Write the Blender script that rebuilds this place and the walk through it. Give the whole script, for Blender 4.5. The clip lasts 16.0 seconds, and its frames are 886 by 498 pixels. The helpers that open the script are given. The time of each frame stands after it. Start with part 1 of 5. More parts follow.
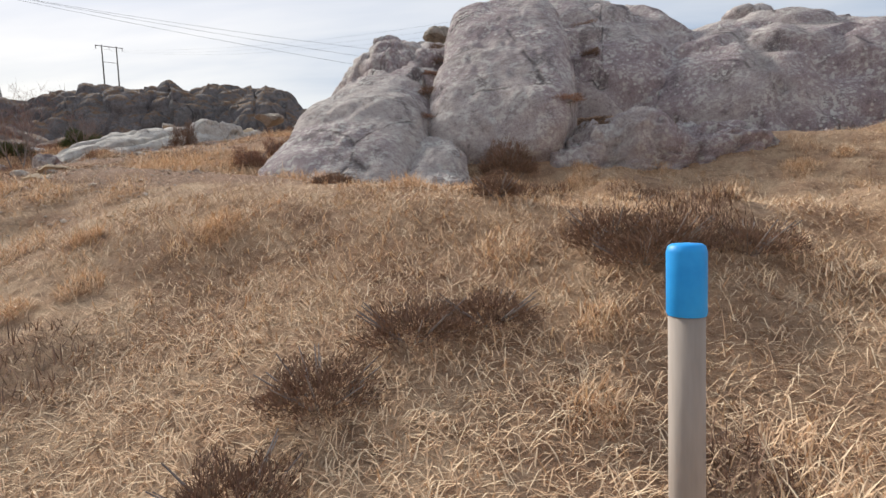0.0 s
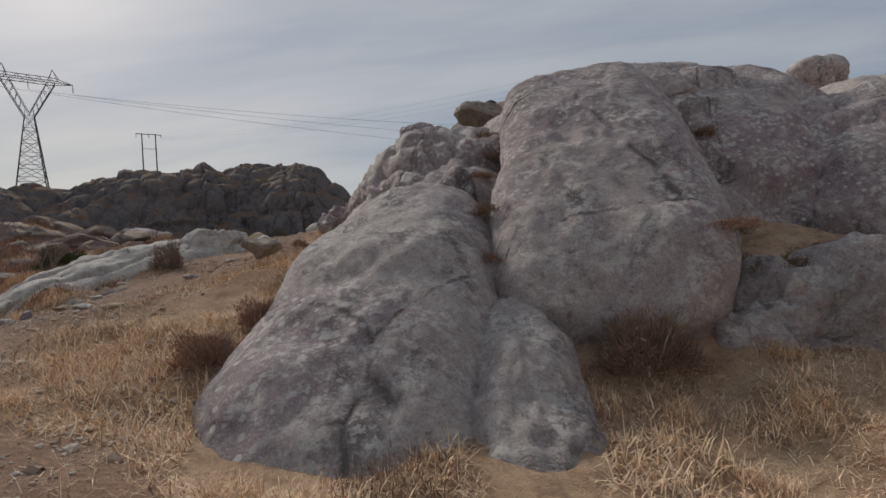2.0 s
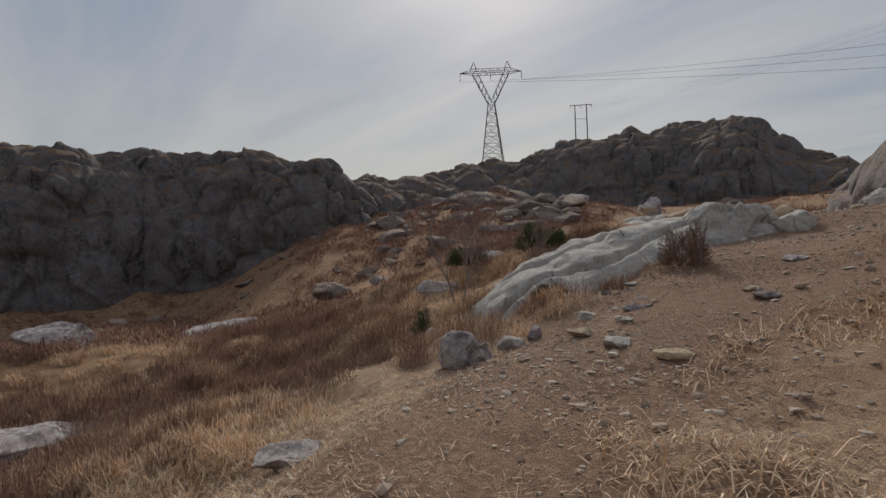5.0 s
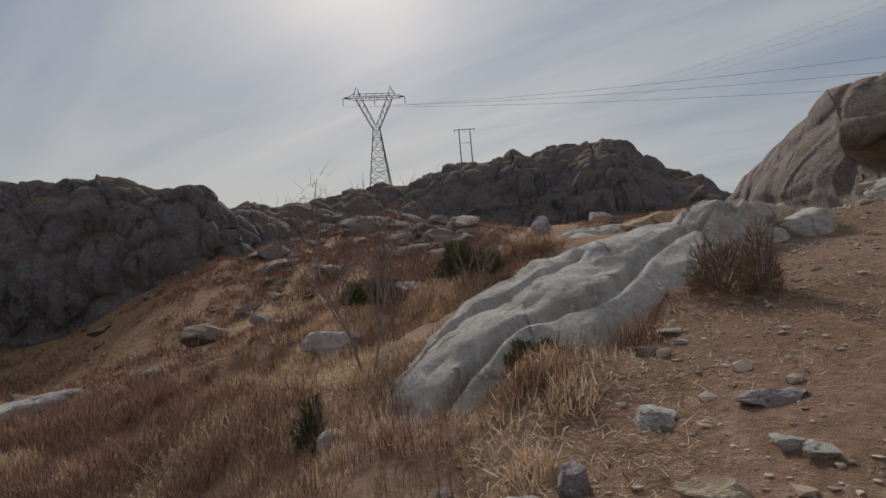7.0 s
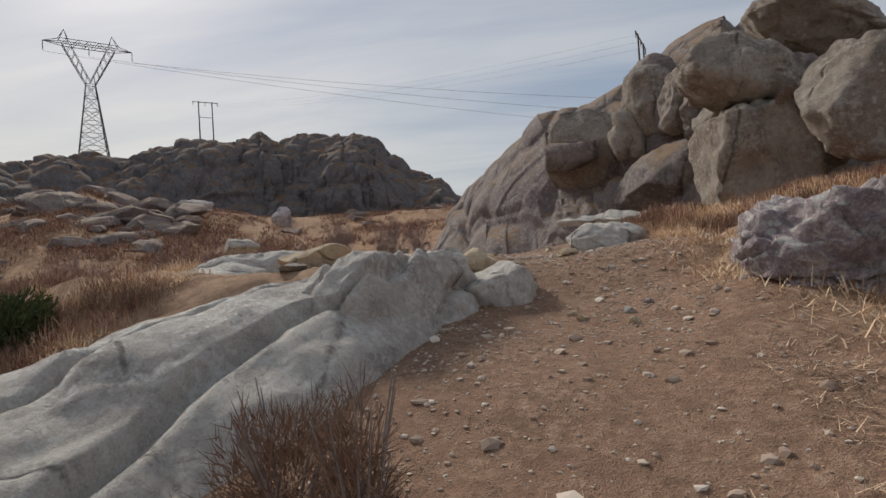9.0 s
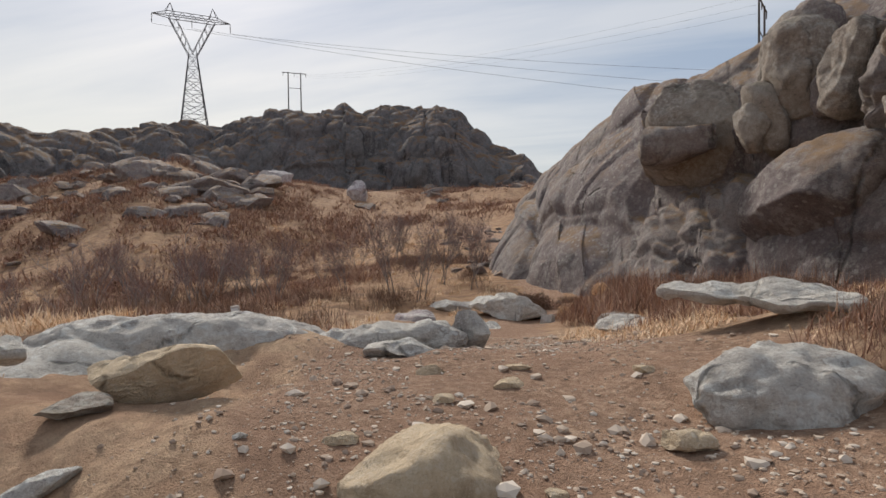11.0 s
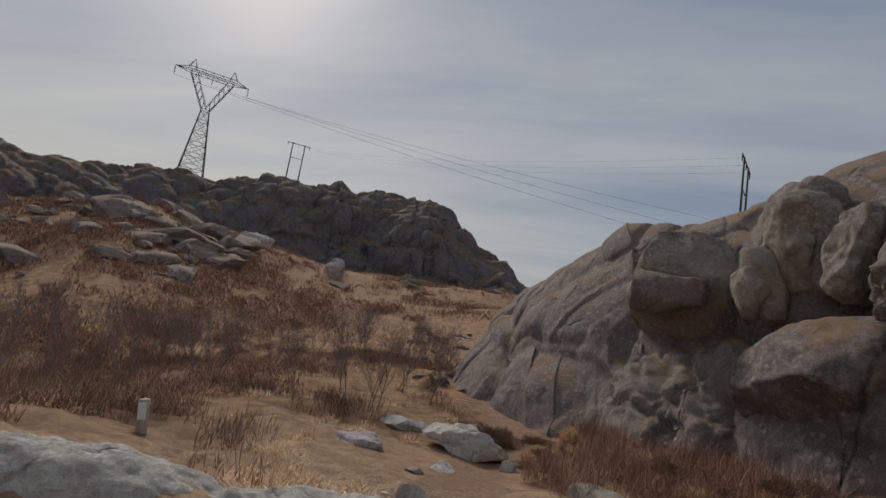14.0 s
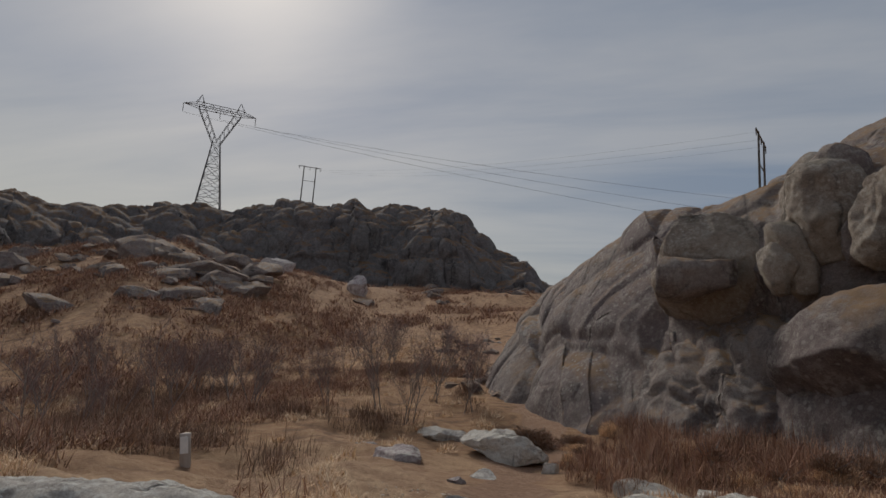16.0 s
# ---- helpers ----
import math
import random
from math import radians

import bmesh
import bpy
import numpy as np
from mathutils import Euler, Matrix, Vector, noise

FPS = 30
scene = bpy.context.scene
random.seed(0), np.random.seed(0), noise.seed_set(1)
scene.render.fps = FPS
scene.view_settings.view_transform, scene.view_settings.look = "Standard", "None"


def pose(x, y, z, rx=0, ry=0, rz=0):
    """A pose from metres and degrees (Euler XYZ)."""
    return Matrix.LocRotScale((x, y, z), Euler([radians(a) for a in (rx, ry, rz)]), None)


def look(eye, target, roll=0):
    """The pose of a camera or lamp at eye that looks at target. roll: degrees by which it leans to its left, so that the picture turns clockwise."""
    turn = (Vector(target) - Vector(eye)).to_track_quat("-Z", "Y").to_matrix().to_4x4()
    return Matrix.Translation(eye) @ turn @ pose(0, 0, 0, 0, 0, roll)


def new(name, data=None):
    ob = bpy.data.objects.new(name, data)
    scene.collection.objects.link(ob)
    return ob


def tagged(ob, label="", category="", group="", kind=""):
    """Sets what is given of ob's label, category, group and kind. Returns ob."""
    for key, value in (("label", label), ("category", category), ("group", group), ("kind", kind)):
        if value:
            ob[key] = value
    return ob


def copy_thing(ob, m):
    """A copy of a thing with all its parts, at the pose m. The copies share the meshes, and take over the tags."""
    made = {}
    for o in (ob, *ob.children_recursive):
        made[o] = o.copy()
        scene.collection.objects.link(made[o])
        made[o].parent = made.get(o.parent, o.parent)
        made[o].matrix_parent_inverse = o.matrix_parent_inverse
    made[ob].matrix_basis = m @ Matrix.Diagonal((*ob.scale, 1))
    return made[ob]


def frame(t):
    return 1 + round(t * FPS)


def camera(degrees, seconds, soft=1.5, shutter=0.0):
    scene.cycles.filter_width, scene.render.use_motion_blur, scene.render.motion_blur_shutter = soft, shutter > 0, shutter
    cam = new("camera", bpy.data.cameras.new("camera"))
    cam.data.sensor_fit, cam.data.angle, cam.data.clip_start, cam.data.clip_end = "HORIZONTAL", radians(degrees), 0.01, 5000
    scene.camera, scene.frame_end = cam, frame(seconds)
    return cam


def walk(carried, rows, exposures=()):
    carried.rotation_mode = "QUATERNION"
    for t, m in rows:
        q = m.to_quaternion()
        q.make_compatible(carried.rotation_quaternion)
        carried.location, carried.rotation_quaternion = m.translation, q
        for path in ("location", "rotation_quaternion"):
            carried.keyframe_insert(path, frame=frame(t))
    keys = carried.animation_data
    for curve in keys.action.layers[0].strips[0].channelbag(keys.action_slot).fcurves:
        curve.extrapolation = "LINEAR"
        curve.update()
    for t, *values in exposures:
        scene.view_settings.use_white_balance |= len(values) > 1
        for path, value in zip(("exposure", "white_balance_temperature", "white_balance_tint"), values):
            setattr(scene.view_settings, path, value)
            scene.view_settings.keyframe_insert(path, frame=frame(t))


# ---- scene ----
cam = camera(79.2, 16.0)
# seconds, eye, a point ahead, lean
PATH = [
    (0, (0.163, 0.407, 0.011), (0.089, 2.402, -0.108), -2.7),
    (0.5, (-0.072, 1.368, 0.386), (-0.2, 3.364, 0.408), -3.1),
    (1, (-0.079, 2.158, 0.756), (-0.352, 4.128, 0.967), -3.1),
    (1.5, (-0.082, 2.959, 1.166), (-0.465, 4.919, 1.284), -4.9),
    (2, (-0.314, 3.672, 1.411), (-0.484, 5.661, 1.532), -5.1),
    (2.5, (-0.473, 4.169, 1.805), (-0.538, 6.151, 2.069), -3.8),
    (3, (-0.902, 4.474, 1.985), (-1.889, 6.212, 2.095), -3.0),
    (3.5, (-1.371, 5.053, 2.026), (-2.894, 6.349, 2.035), -1.8),
    (6, (-5.021, 7.272, 2.266), (-6.363, 8.75, 2.395), -2.0),
    (6.5, (-5.603, 7.888, 2.275), (-6.751, 9.524, 2.344), -3.3),
    (7, (-6.098, 8.647, 2.409), (-7.267, 10.263, 2.552), -4.8),
    (7.5, (-6.253, 9.582, 2.598), (-6.916, 11.459, 2.788), -4.4),
    (8, (-6.182, 10.33, 2.746), (-6.583, 12.287, 2.832), -2.7),
    (8.2, (-6.165, 10.68, 2.771), (-6.496, 12.649, 2.887), -3.2),
    (10.3, (-5.693, 14.8, 3.768), (-6.153, 16.743, 3.651), -4.2),
    (10.5, (-5.766, 15.157, 3.776), (-6.285, 17.085, 3.665), -3.2),
    (11, (-5.921, 15.923, 4.068), (-6.561, 17.818, 4.022), -0.7),
    (11.5, (-6.065, 16.326, 4.303), (-6.982, 18.103, 4.275), 0.8),
    (12, (-6.272, 16.461, 4.367), (-7.205, 18.23, 4.37), 1.5),
    (12.5, (-6.326, 16.585, 4.384), (-7.041, 18.452, 4.417), 1.1),
    (13, (-6.305, 16.636, 4.423), (-6.983, 18.517, 4.454), 0.9),
    (13.5, (-6.314, 16.873, 4.537), (-6.965, 18.746, 4.797), 0.8),
    (14, (-6.206, 16.85, 4.522), (-6.78, 18.742, 4.824), 9.4),
    (14.5, (-6.24, 16.785, 4.552), (-7.135, 18.538, 4.904), 8.9),
    (15, (-6.256, 16.807, 4.539), (-7.043, 18.606, 4.919), 5.9),
    (15.5, (-6.23, 16.809, 4.563), (-6.943, 18.642, 4.928), 4.4),
    (16, (-6.202, 16.825, 4.536), (-6.845, 18.692, 4.857), 3.9),
]
EXPOSURES = [(0.0, 0.75), (0.6, 0.68), (1.3, 0.05), (3.0, -0.12), (6.0, -0.2), (7.0, -0.2), (7.5, -0.36), (8.2, -0.2), (10.0, 0.5), (11.0, 0.48),
             (12.0, 0.32), (13.0, 0.22), (13.5, 0.1), (14.0, -0.28), (14.5, -0.42), (16.0, -0.42)]
walk(cam, [(t, look(eye, target, roll)) for t, eye, target, roll in PATH], EXPOSURES)

# ---------------------------------------------------------------- light
SUN_AZ, SUN_EL = 42.5, 36.0  # heading from +y towards -x, and height, in degrees


def heading(a):
    return Vector((-math.sin(radians(a)), math.cos(radians(a)), 0))


world = bpy.data.worlds.new("sky")
scene.world = world
world.use_nodes = True
wn, wl = world.node_tree.nodes, world.node_tree.links
wn.clear()


def wnode(kind, **keys):
    n = wn.new(kind)
    for k, v in keys.items():
        n.inputs[k].default_value = v
    return n


w_out, w_bg = wn.new("ShaderNodeOutputWorld"), wn.new("ShaderNodeBackground")
w_sky = wn.new("ShaderNodeTexSky")
w_sky.sky_type, w_sky.sun_disc = "NISHITA", False
w_sky.sun_elevation, w_sky.sun_rotation = radians(SUN_EL), radians(-SUN_AZ)
w_sky.air_density, w_sky.dust_density = 1.2, 2.0
w_dim = wn.new("ShaderNodeMix")
w_dim.data_type, w_dim.blend_type = "RGBA", "MULTIPLY"
w_dim.inputs[0].default_value = 1.0
wl.new(w_sky.outputs[0], w_dim.inputs[6])
w_dim.inputs[7].default_value = (0.085, 0.085, 0.09, 1)
w_co = wn.new("ShaderNodeTexCoord")
# streaks of high cloud, drawn out along one direction and flattened towards the horizon
w_div = wn.new("ShaderNodeSeparateXYZ")
wl.new(w_co.outputs["Generated"], w_div.inputs[0])
w_up = wn.new("ShaderNodeMath")
w_up.operation = "ADD"
wl.new(w_div.outputs[2], w_up.inputs[0])
w_up.inputs[1].default_value = 0.12
w_px, w_py = wn.new("ShaderNodeMath"), wn.new("ShaderNodeMath")
for n_, i_ in ((w_px, 0), (w_py, 1)):
    n_.operation = "DIVIDE"
    wl.new(w_div.outputs[i_], n_.inputs[0])
    wl.new(w_up.outputs[0], n_.inputs[1])
w_plane = wn.new("ShaderNodeCombineXYZ")
wl.new(w_px.outputs[0], w_plane.inputs[0])
wl.new(w_py.outputs[0], w_plane.inputs[1])
w_map = wn.new("ShaderNodeMapping")
w_map.inputs["Rotation"].default_value = (0, 0, radians(-28))
w_map.inputs["Scale"].default_value = (0.22, 0.8, 1)
wl.new(w_plane.outputs[0], w_map.inputs[0])
w_n1 = wnode("ShaderNodeTexNoise", Scale=2.2, Detail=6.0, Roughness=0.55, Distortion=0.35)
wl.new(w_map.outputs[0], w_n1.inputs["Vector"])
w_r1 = wn.new("ShaderNodeValToRGB")
w_r1.color_ramp.elements[0].position, w_r1.color_ramp.elements[1].position = 0.36, 0.66
w_r1.color_ramp.elements[0].color = (0.26, 0.315, 0.40, 1)
w_r1.color_ramp.elements[1].color = (0.47, 0.485, 0.51, 1)
wl.new(w_n1.outputs[0], w_r1.inputs[0])
# a pale, slightly warm band low over the horizon on the sun's side, bluer away from it
w_dot = wn.new("ShaderNodeVectorMath")
w_dot.operation = "DOT_PRODUCT"
w_dot.inputs[1].default_value = heading(SUN_AZ + 12)
wl.new(w_co.outputs["Generated"], w_dot.inputs[0])
w_side = wn.new("ShaderNodeMapRange")
w_side.inputs["From Min"].default_value, w_side.inputs["From Max"].default_value = 0.45, 0.95
wl.new(w_dot.outputs["Value"], w_side.inputs[0])
w_low = wn.new("ShaderNodeMapRange")
for k_, v_ in (("From Min", 0.36), ("From Max", 0.10), ("To Min", 0.0), ("To Max", 0.75)):
    w_low.inputs[k_].default_value = v_
wl.new(w_div.outputs[2], w_low.inputs[0])
w_band = wn.new("ShaderNodeMath")
w_band.operation = "MULTIPLY"
wl.new(w_side.outputs[0], w_band.inputs[0])
wl.new(w_low.outputs[0], w_band.inputs[1])
w_warm = wn.new("ShaderNodeMix")
w_warm.data_type = "RGBA"
wl.new(w_band.outputs[0], w_warm.inputs[0])
wl.new(w_r1.outputs[0], w_warm.inputs[6])
w_warm.inputs[7].default_value = (0.62, 0.60, 0.52, 1)
# the veiled sun
w_sun = wn.new("ShaderNodeVectorMath")
w_sun.operation = "DOT_PRODUCT"
SUN_DIR = (heading(SUN_AZ) * math.cos(radians(SUN_EL)) + Vector((0, 0, math.sin(radians(SUN_EL))))).normalized()
w_sun.inputs[1].default_value = SUN_DIR
wl.new(w_co.outputs["Generated"], w_sun.inputs[0])
w_fall = wn.new("ShaderNodeMapRange")
for k_, v_ in (("From Min", 0.86), ("From Max", 1.0), ("To Min", 0.0), ("To Max", 1.0)):
    w_fall.inputs[k_].default_value = v_
wl.new(w_sun.outputs["Value"], w_fall.inputs[0])
w_pow = wn.new("ShaderNodeMath")
w_pow.operation = "POWER"
wl.new(w_fall.outputs[0], w_pow.inputs[0])
w_pow.inputs[1].default_value = 7.0
w_glow = wn.new("ShaderNodeMath")
w_glow.operation = "MULTIPLY"
wl.new(w_pow.outputs[0], w_glow.inputs[0])
w_glow.inputs[1].default_value = 0.5
w_lit = wn.new("ShaderNodeMix")
w_lit.data_type = "RGBA"
wl.new(w_glow.outputs[0], w_lit.inputs[0])
wl.new(w_warm.outputs[2], w_lit.inputs[6])
w_lit.inputs[7].default_value = (1.0, 0.98, 0.92, 1)
w_mix = wn.new("ShaderNodeMix")
w_mix.data_type = "RGBA"
w_mix.inputs[0].default_value = 0.85
wl.new(w_dim.outputs[2], w_mix.inputs[6])
wl.new(w_lit.outputs[2], w_mix.inputs[7])
wl.new(w_mix.outputs[2], w_bg.inputs[0])
wl.new(w_bg.outputs[0], w_out.inputs[0])

sun = new("sun", bpy.data.lights.new("sun", "SUN"))
sun.data.energy, sun.data.angle, sun.data.color = 2.7, radians(11), (1.0, 0.95, 0.87)
sun.matrix_world = look(SUN_DIR * 50, (0, 0, 0))

# ---------------------------------------------------------------- noise in numbers


def hashed(ix, iy, iz, seed):
    n = (ix.astype(np.int64) * 374761393 + iy.astype(np.int64) * 668265263 + iz.astype(np.int64) * 2147483647 + seed * 974634217) & 0xFFFFFFFF
    n = ((n ^ (n >> 13)) * 1274126177) & 0xFFFFFFFF
    n = ((n ^ (n >> 16)) * 2246822519) & 0xFFFFFFFF
    return ((n ^ (n >> 15)) & 0xFFFFFF) / float(0xFFFFFF)


def vnoise(p, seed=0):
    """Smooth noise from -1 to 1 at the points p (n, 3)."""
    i = np.floor(p).astype(np.int64)
    f = p - i
    f = f * f * f * (f * (f * 6 - 15) + 10)
    out = 0
    for dx in (0, 1):
        for dy in (0, 1):
            for dz in (0, 1):
                w = (f[:, 0] if dx else 1 - f[:, 0]) * (f[:, 1] if dy else 1 - f[:, 1]) * (f[:, 2] if dz else 1 - f[:, 2])
                out = out + w * hashed(i[:, 0] + dx, i[:, 1] + dy, i[:, 2] + dz, seed)
    return out * 2 - 1


def fbm(p, octaves=4, seed=0, gain=0.5):
    out, a = 0, 1.0
    for o in range(octaves):
        out = out + a * vnoise(p * 2.03 ** o + 17.3 * o, seed + o)
        a *= gain
    return out


def cells(p, seed=0):
    """Nearest and second nearest distance to scattered cell centres, and a random number per cell."""
    i = np.floor(p).astype(np.int64)
    d1, d2, rid = np.full(len(p), 9.0), np.full(len(p), 9.0), np.zeros(len(p))
    for dx in (-1, 0, 1):
        for dy in (-1, 0, 1):
            for dz in (-1, 0, 1):
                c = i + (dx, dy, dz)
                q = np.stack([hashed(c[:, 0], c[:, 1], c[:, 2], seed + k) for k in (1, 2, 3)], 1) * 0.86 + 0.07
                d = np.linalg.norm(c + q - p, axis=1)
                near = d < d1
                d2 = np.where(near, d1, np.minimum(d2, d))
                rid = np.where(near, hashed(c[:, 0], c[:, 1], c[:, 2], seed + 7), rid)
                d1 = np.where(near, d, d1)
    return d1, d2, rid


def smooth(a, b, x):
    t = np.clip((x - a) / (b - a), 0, 1)
    return t * t * (3 - 2 * t)


# ---------------------------------------------------------------- materials


def material(name, build, rough=0.9):
    m = bpy.data.materials.new(name)
    m.use_nodes = True
    nt = m.node_tree
    bsdf = nt.nodes["Principled BSDF"]
    bsdf.inputs["Roughness"].default_value = rough
    bsdf.inputs["Specular IOR Level"].default_value = 0.25
    build(nt, bsdf)
    return m


def n_new(nt, kind, **keys):
    n = nt.nodes.new(kind)
    for k, v in keys.items():
        n.inputs[k].default_value = v
    return n


def n_noise(nt, vec, scale, detail=5.0, rough=0.6, dist=0.0):
    n = n_new(nt, "ShaderNodeTexNoise", Scale=scale, Detail=detail, Roughness=rough, Distortion=dist)
    nt.links.new(vec, n.inputs["Vector"])
    return n.outputs[0]


def n_ramp(nt, fac, stops):
    r = nt.nodes.new("ShaderNodeValToRGB")
    el = r.color_ramp.elements
    while len(el) < len(stops):
        el.new(0.5)
    for e, (pos, col) in zip(el, stops):
        e.position, e.color = pos, (*col, 1) if len(col) == 3 else col
    nt.links.new(fac, r.inputs[0])
    return r.outputs[0]


def n_mix(nt, fac, a, b, blend="MIX"):
    m = nt.nodes.new("ShaderNodeMix")
    m.data_type, m.blend_type = "RGBA", blend
    for sock, v in ((0, fac), (6, a), (7, b)):
        if isinstance(v, (int, float)):
            m.inputs[sock].default_value = v
        elif isinstance(v, tuple):
            m.inputs[sock].default_value = (*v, 1)
        else:
            nt.links.new(v, m.inputs[sock])
    return m.outputs[2]


def n_bump(nt, bsdf, height, strength, distance=0.03):
    b = n_new(nt, "ShaderNodeBump", Strength=strength, Distance=distance)
    nt.links.new(height, b.inputs["Height"])
    nt.links.new(b.outputs[0], bsdf.inputs["Normal"])


def n_range(nt, v, a, b, lo=0.0, hi=1.0):
    m = n_new(nt, "ShaderNodeMapRange", **{"From Min": a, "From Max": b, "To Min": lo, "To Max": hi})
    nt.links.new(v, m.inputs[0])
    return m.outputs[0]


def n_new_col(nt, vec, scale):
    n = n_new(nt, "ShaderNodeTexNoise", Scale=scale, Detail=4.0)
    nt.links.new(vec, n.inputs["Vector"])
    return n.outputs["Color"]


def n_pos(nt):
    return nt.nodes.new("ShaderNodeNewGeometry").outputs["Position"]


def rock_build(base, dark, lichen, scale=1.0, amount=0.5, moss=0.0, tint=(0.24, 0.185, 0.18), turf=(0.11, 0.10, 0.05), pits=0.55):
    def build(nt, bsdf):
        pos = n_pos(nt)
        streak = n_new(nt, "ShaderNodeMapping", Scale=(1, 1, 0.22), Rotation=(0.2, 0.35, 0.4))
        nt.links.new(pos, streak.inputs[0])
        big = n_noise(nt, pos, 0.35 * scale, 6, 0.62, 0.8)
        mid = n_noise(nt, pos, 2.4 * scale, 9, 0.75, 0.4)
        run = n_noise(nt, streak.outputs[0], 1.7 * scale, 7, 0.7, 0.5)
        speck = n_noise(nt, pos, 11 * scale, 6, 0.7)
        fine = n_noise(nt, pos, 46 * scale, 5, 0.75)
        col = n_mix(nt, n_range(nt, big, 0.43, 0.57), base, tint)
        col = n_mix(nt, n_range(nt, run, 0.52, 0.64, 0.0, 0.8), col, dark)
        col = n_mix(nt, n_range(nt, mid, 0.55, 0.66, 0.0, 0.6), col, dark)
        # pale lichen in rounded spots and drifts
        lf = n_mix(nt, 1.0, n_range(nt, speck, 0.49, 0.54), n_range(nt, mid, 0.56, 0.43), "MULTIPLY")
        col = n_mix(nt, n_range(nt, lf, 0.0, 1.0, 0.0, amount), col, lichen)
        # dark crusts and pits
        col = n_mix(nt, n_range(nt, speck, 0.41, 0.35, 0.0, pits), col, dark)
        col = n_mix(nt, n_range(nt, fine, 0.54, 0.64, 0.0, 0.45), col, dark)
        col = n_mix(nt, n_range(nt, fine, 0.46, 0.38, 0.0, 0.5), col, lichen)
        if moss:
            geo = nt.nodes.new("ShaderNodeNewGeometry")
            sep = nt.nodes.new("ShaderNodeSeparateXYZ")
            nt.links.new(geo.outputs["Normal"], sep.inputs[0])
            mf = n_mix(nt, 1.0, n_range(nt, sep.outputs[2], 0.5, 0.78), n_range(nt, mid, 0.42, 0.56, 0.0, moss), "MULTIPLY")
            col = n_mix(nt, mf, col, turf)
        # hairline joints, wandering and broken, and crisp round lichen spots
        warp = n_mix(nt, 0.16, streak.outputs[0], n_new_col(nt, pos, 1.1 * scale), "ADD")
        joint = n_new(nt, "ShaderNodeTexVoronoi", Scale=0.4 * scale)
        joint.feature = "DISTANCE_TO_EDGE"
        nt.links.new(warp, joint.inputs["Vector"])
        gap = n_mix(nt, 1.0, n_range(nt, joint.outputs["Distance"], 0.012, 0.002), n_range(nt, run, 0.46, 0.58), "MULTIPLY")
        col = n_mix(nt, n_range(nt, gap, 0.0, 1.0, 0.0, 0.7), col, (dark[0] * 0.35, dark[1] * 0.35, dark[2] * 0.33))
        spot = n_new(nt, "ShaderNodeTexVoronoi", Scale=7.5 * scale)
        nt.links.new(pos, spot.inputs["Vector"])
        sf = n_mix(nt, 1.0, n_range(nt, spot.outputs["Distance"], 0.26, 0.18), n_range(nt, big, 0.46, 0.56, 0.0, 0.8), "MULTIPLY")
        col = n_mix(nt, sf, col, lichen)
        nt.links.new(col, bsdf.inputs["Base Color"])
        h = n_mix(nt, 0.3, n_mix(nt, 0.45, mid, speck), fine)
        h = n_mix(nt, n_range(nt, gap, 0.0, 1.0, 0.0, 0.8), h, (0.0, 0.0, 0.0))
        n_bump(nt, bsdf, h, 0.9, 0.12 / scale if scale > 0.5 else 0.055 / scale)
    return build


M_ROCK = material("granite_weathered", rock_build((0.48, 0.41, 0.38), (0.15, 0.122, 0.121), (0.66, 0.63, 0.57), 1.0, 0.85, 0, (0.37, 0.288, 0.292)))
M_PALE = material("granite_pale", rock_build((0.57, 0.515, 0.445), (0.27, 0.235, 0.21), (0.68, 0.655, 0.60), 1.4, 0.85, 0, (0.49, 0.435, 0.385)))
M_CLIFF = material("granite_cliff", rock_build((0.27, 0.222, 0.198), (0.10, 0.083, 0.078), (0.36, 0.325, 0.29), 0.7, 0.7, 0.8, (0.21, 0.164, 0.155), (0.30, 0.185, 0.095)))
# far faces stand against the sun; their shade is put into this darker granite
M_FAR_SHADED = material("granite_far_shaded", rock_build((0.14, 0.128, 0.124), (0.042, 0.039, 0.04), (0.215, 0.202, 0.194), 0.2, 0.7, 1.0, (0.14, 0.121, 0.119), (0.18, 0.103, 0.054)), 0.95)
M_BROWN = material("granite_brown", rock_build((0.34, 0.285, 0.235), (0.14, 0.113, 0.094), (0.46, 0.415, 0.355), 1.0, 0.7, 0.3, (0.27, 0.212, 0.172)))
M_OCHRE = material("stone_ochre", rock_build((0.62, 0.47, 0.31), (0.36, 0.26, 0.17), (0.66, 0.56, 0.43), 2.0, 0.4, 0, (0.56, 0.43, 0.29), pits=0.3))


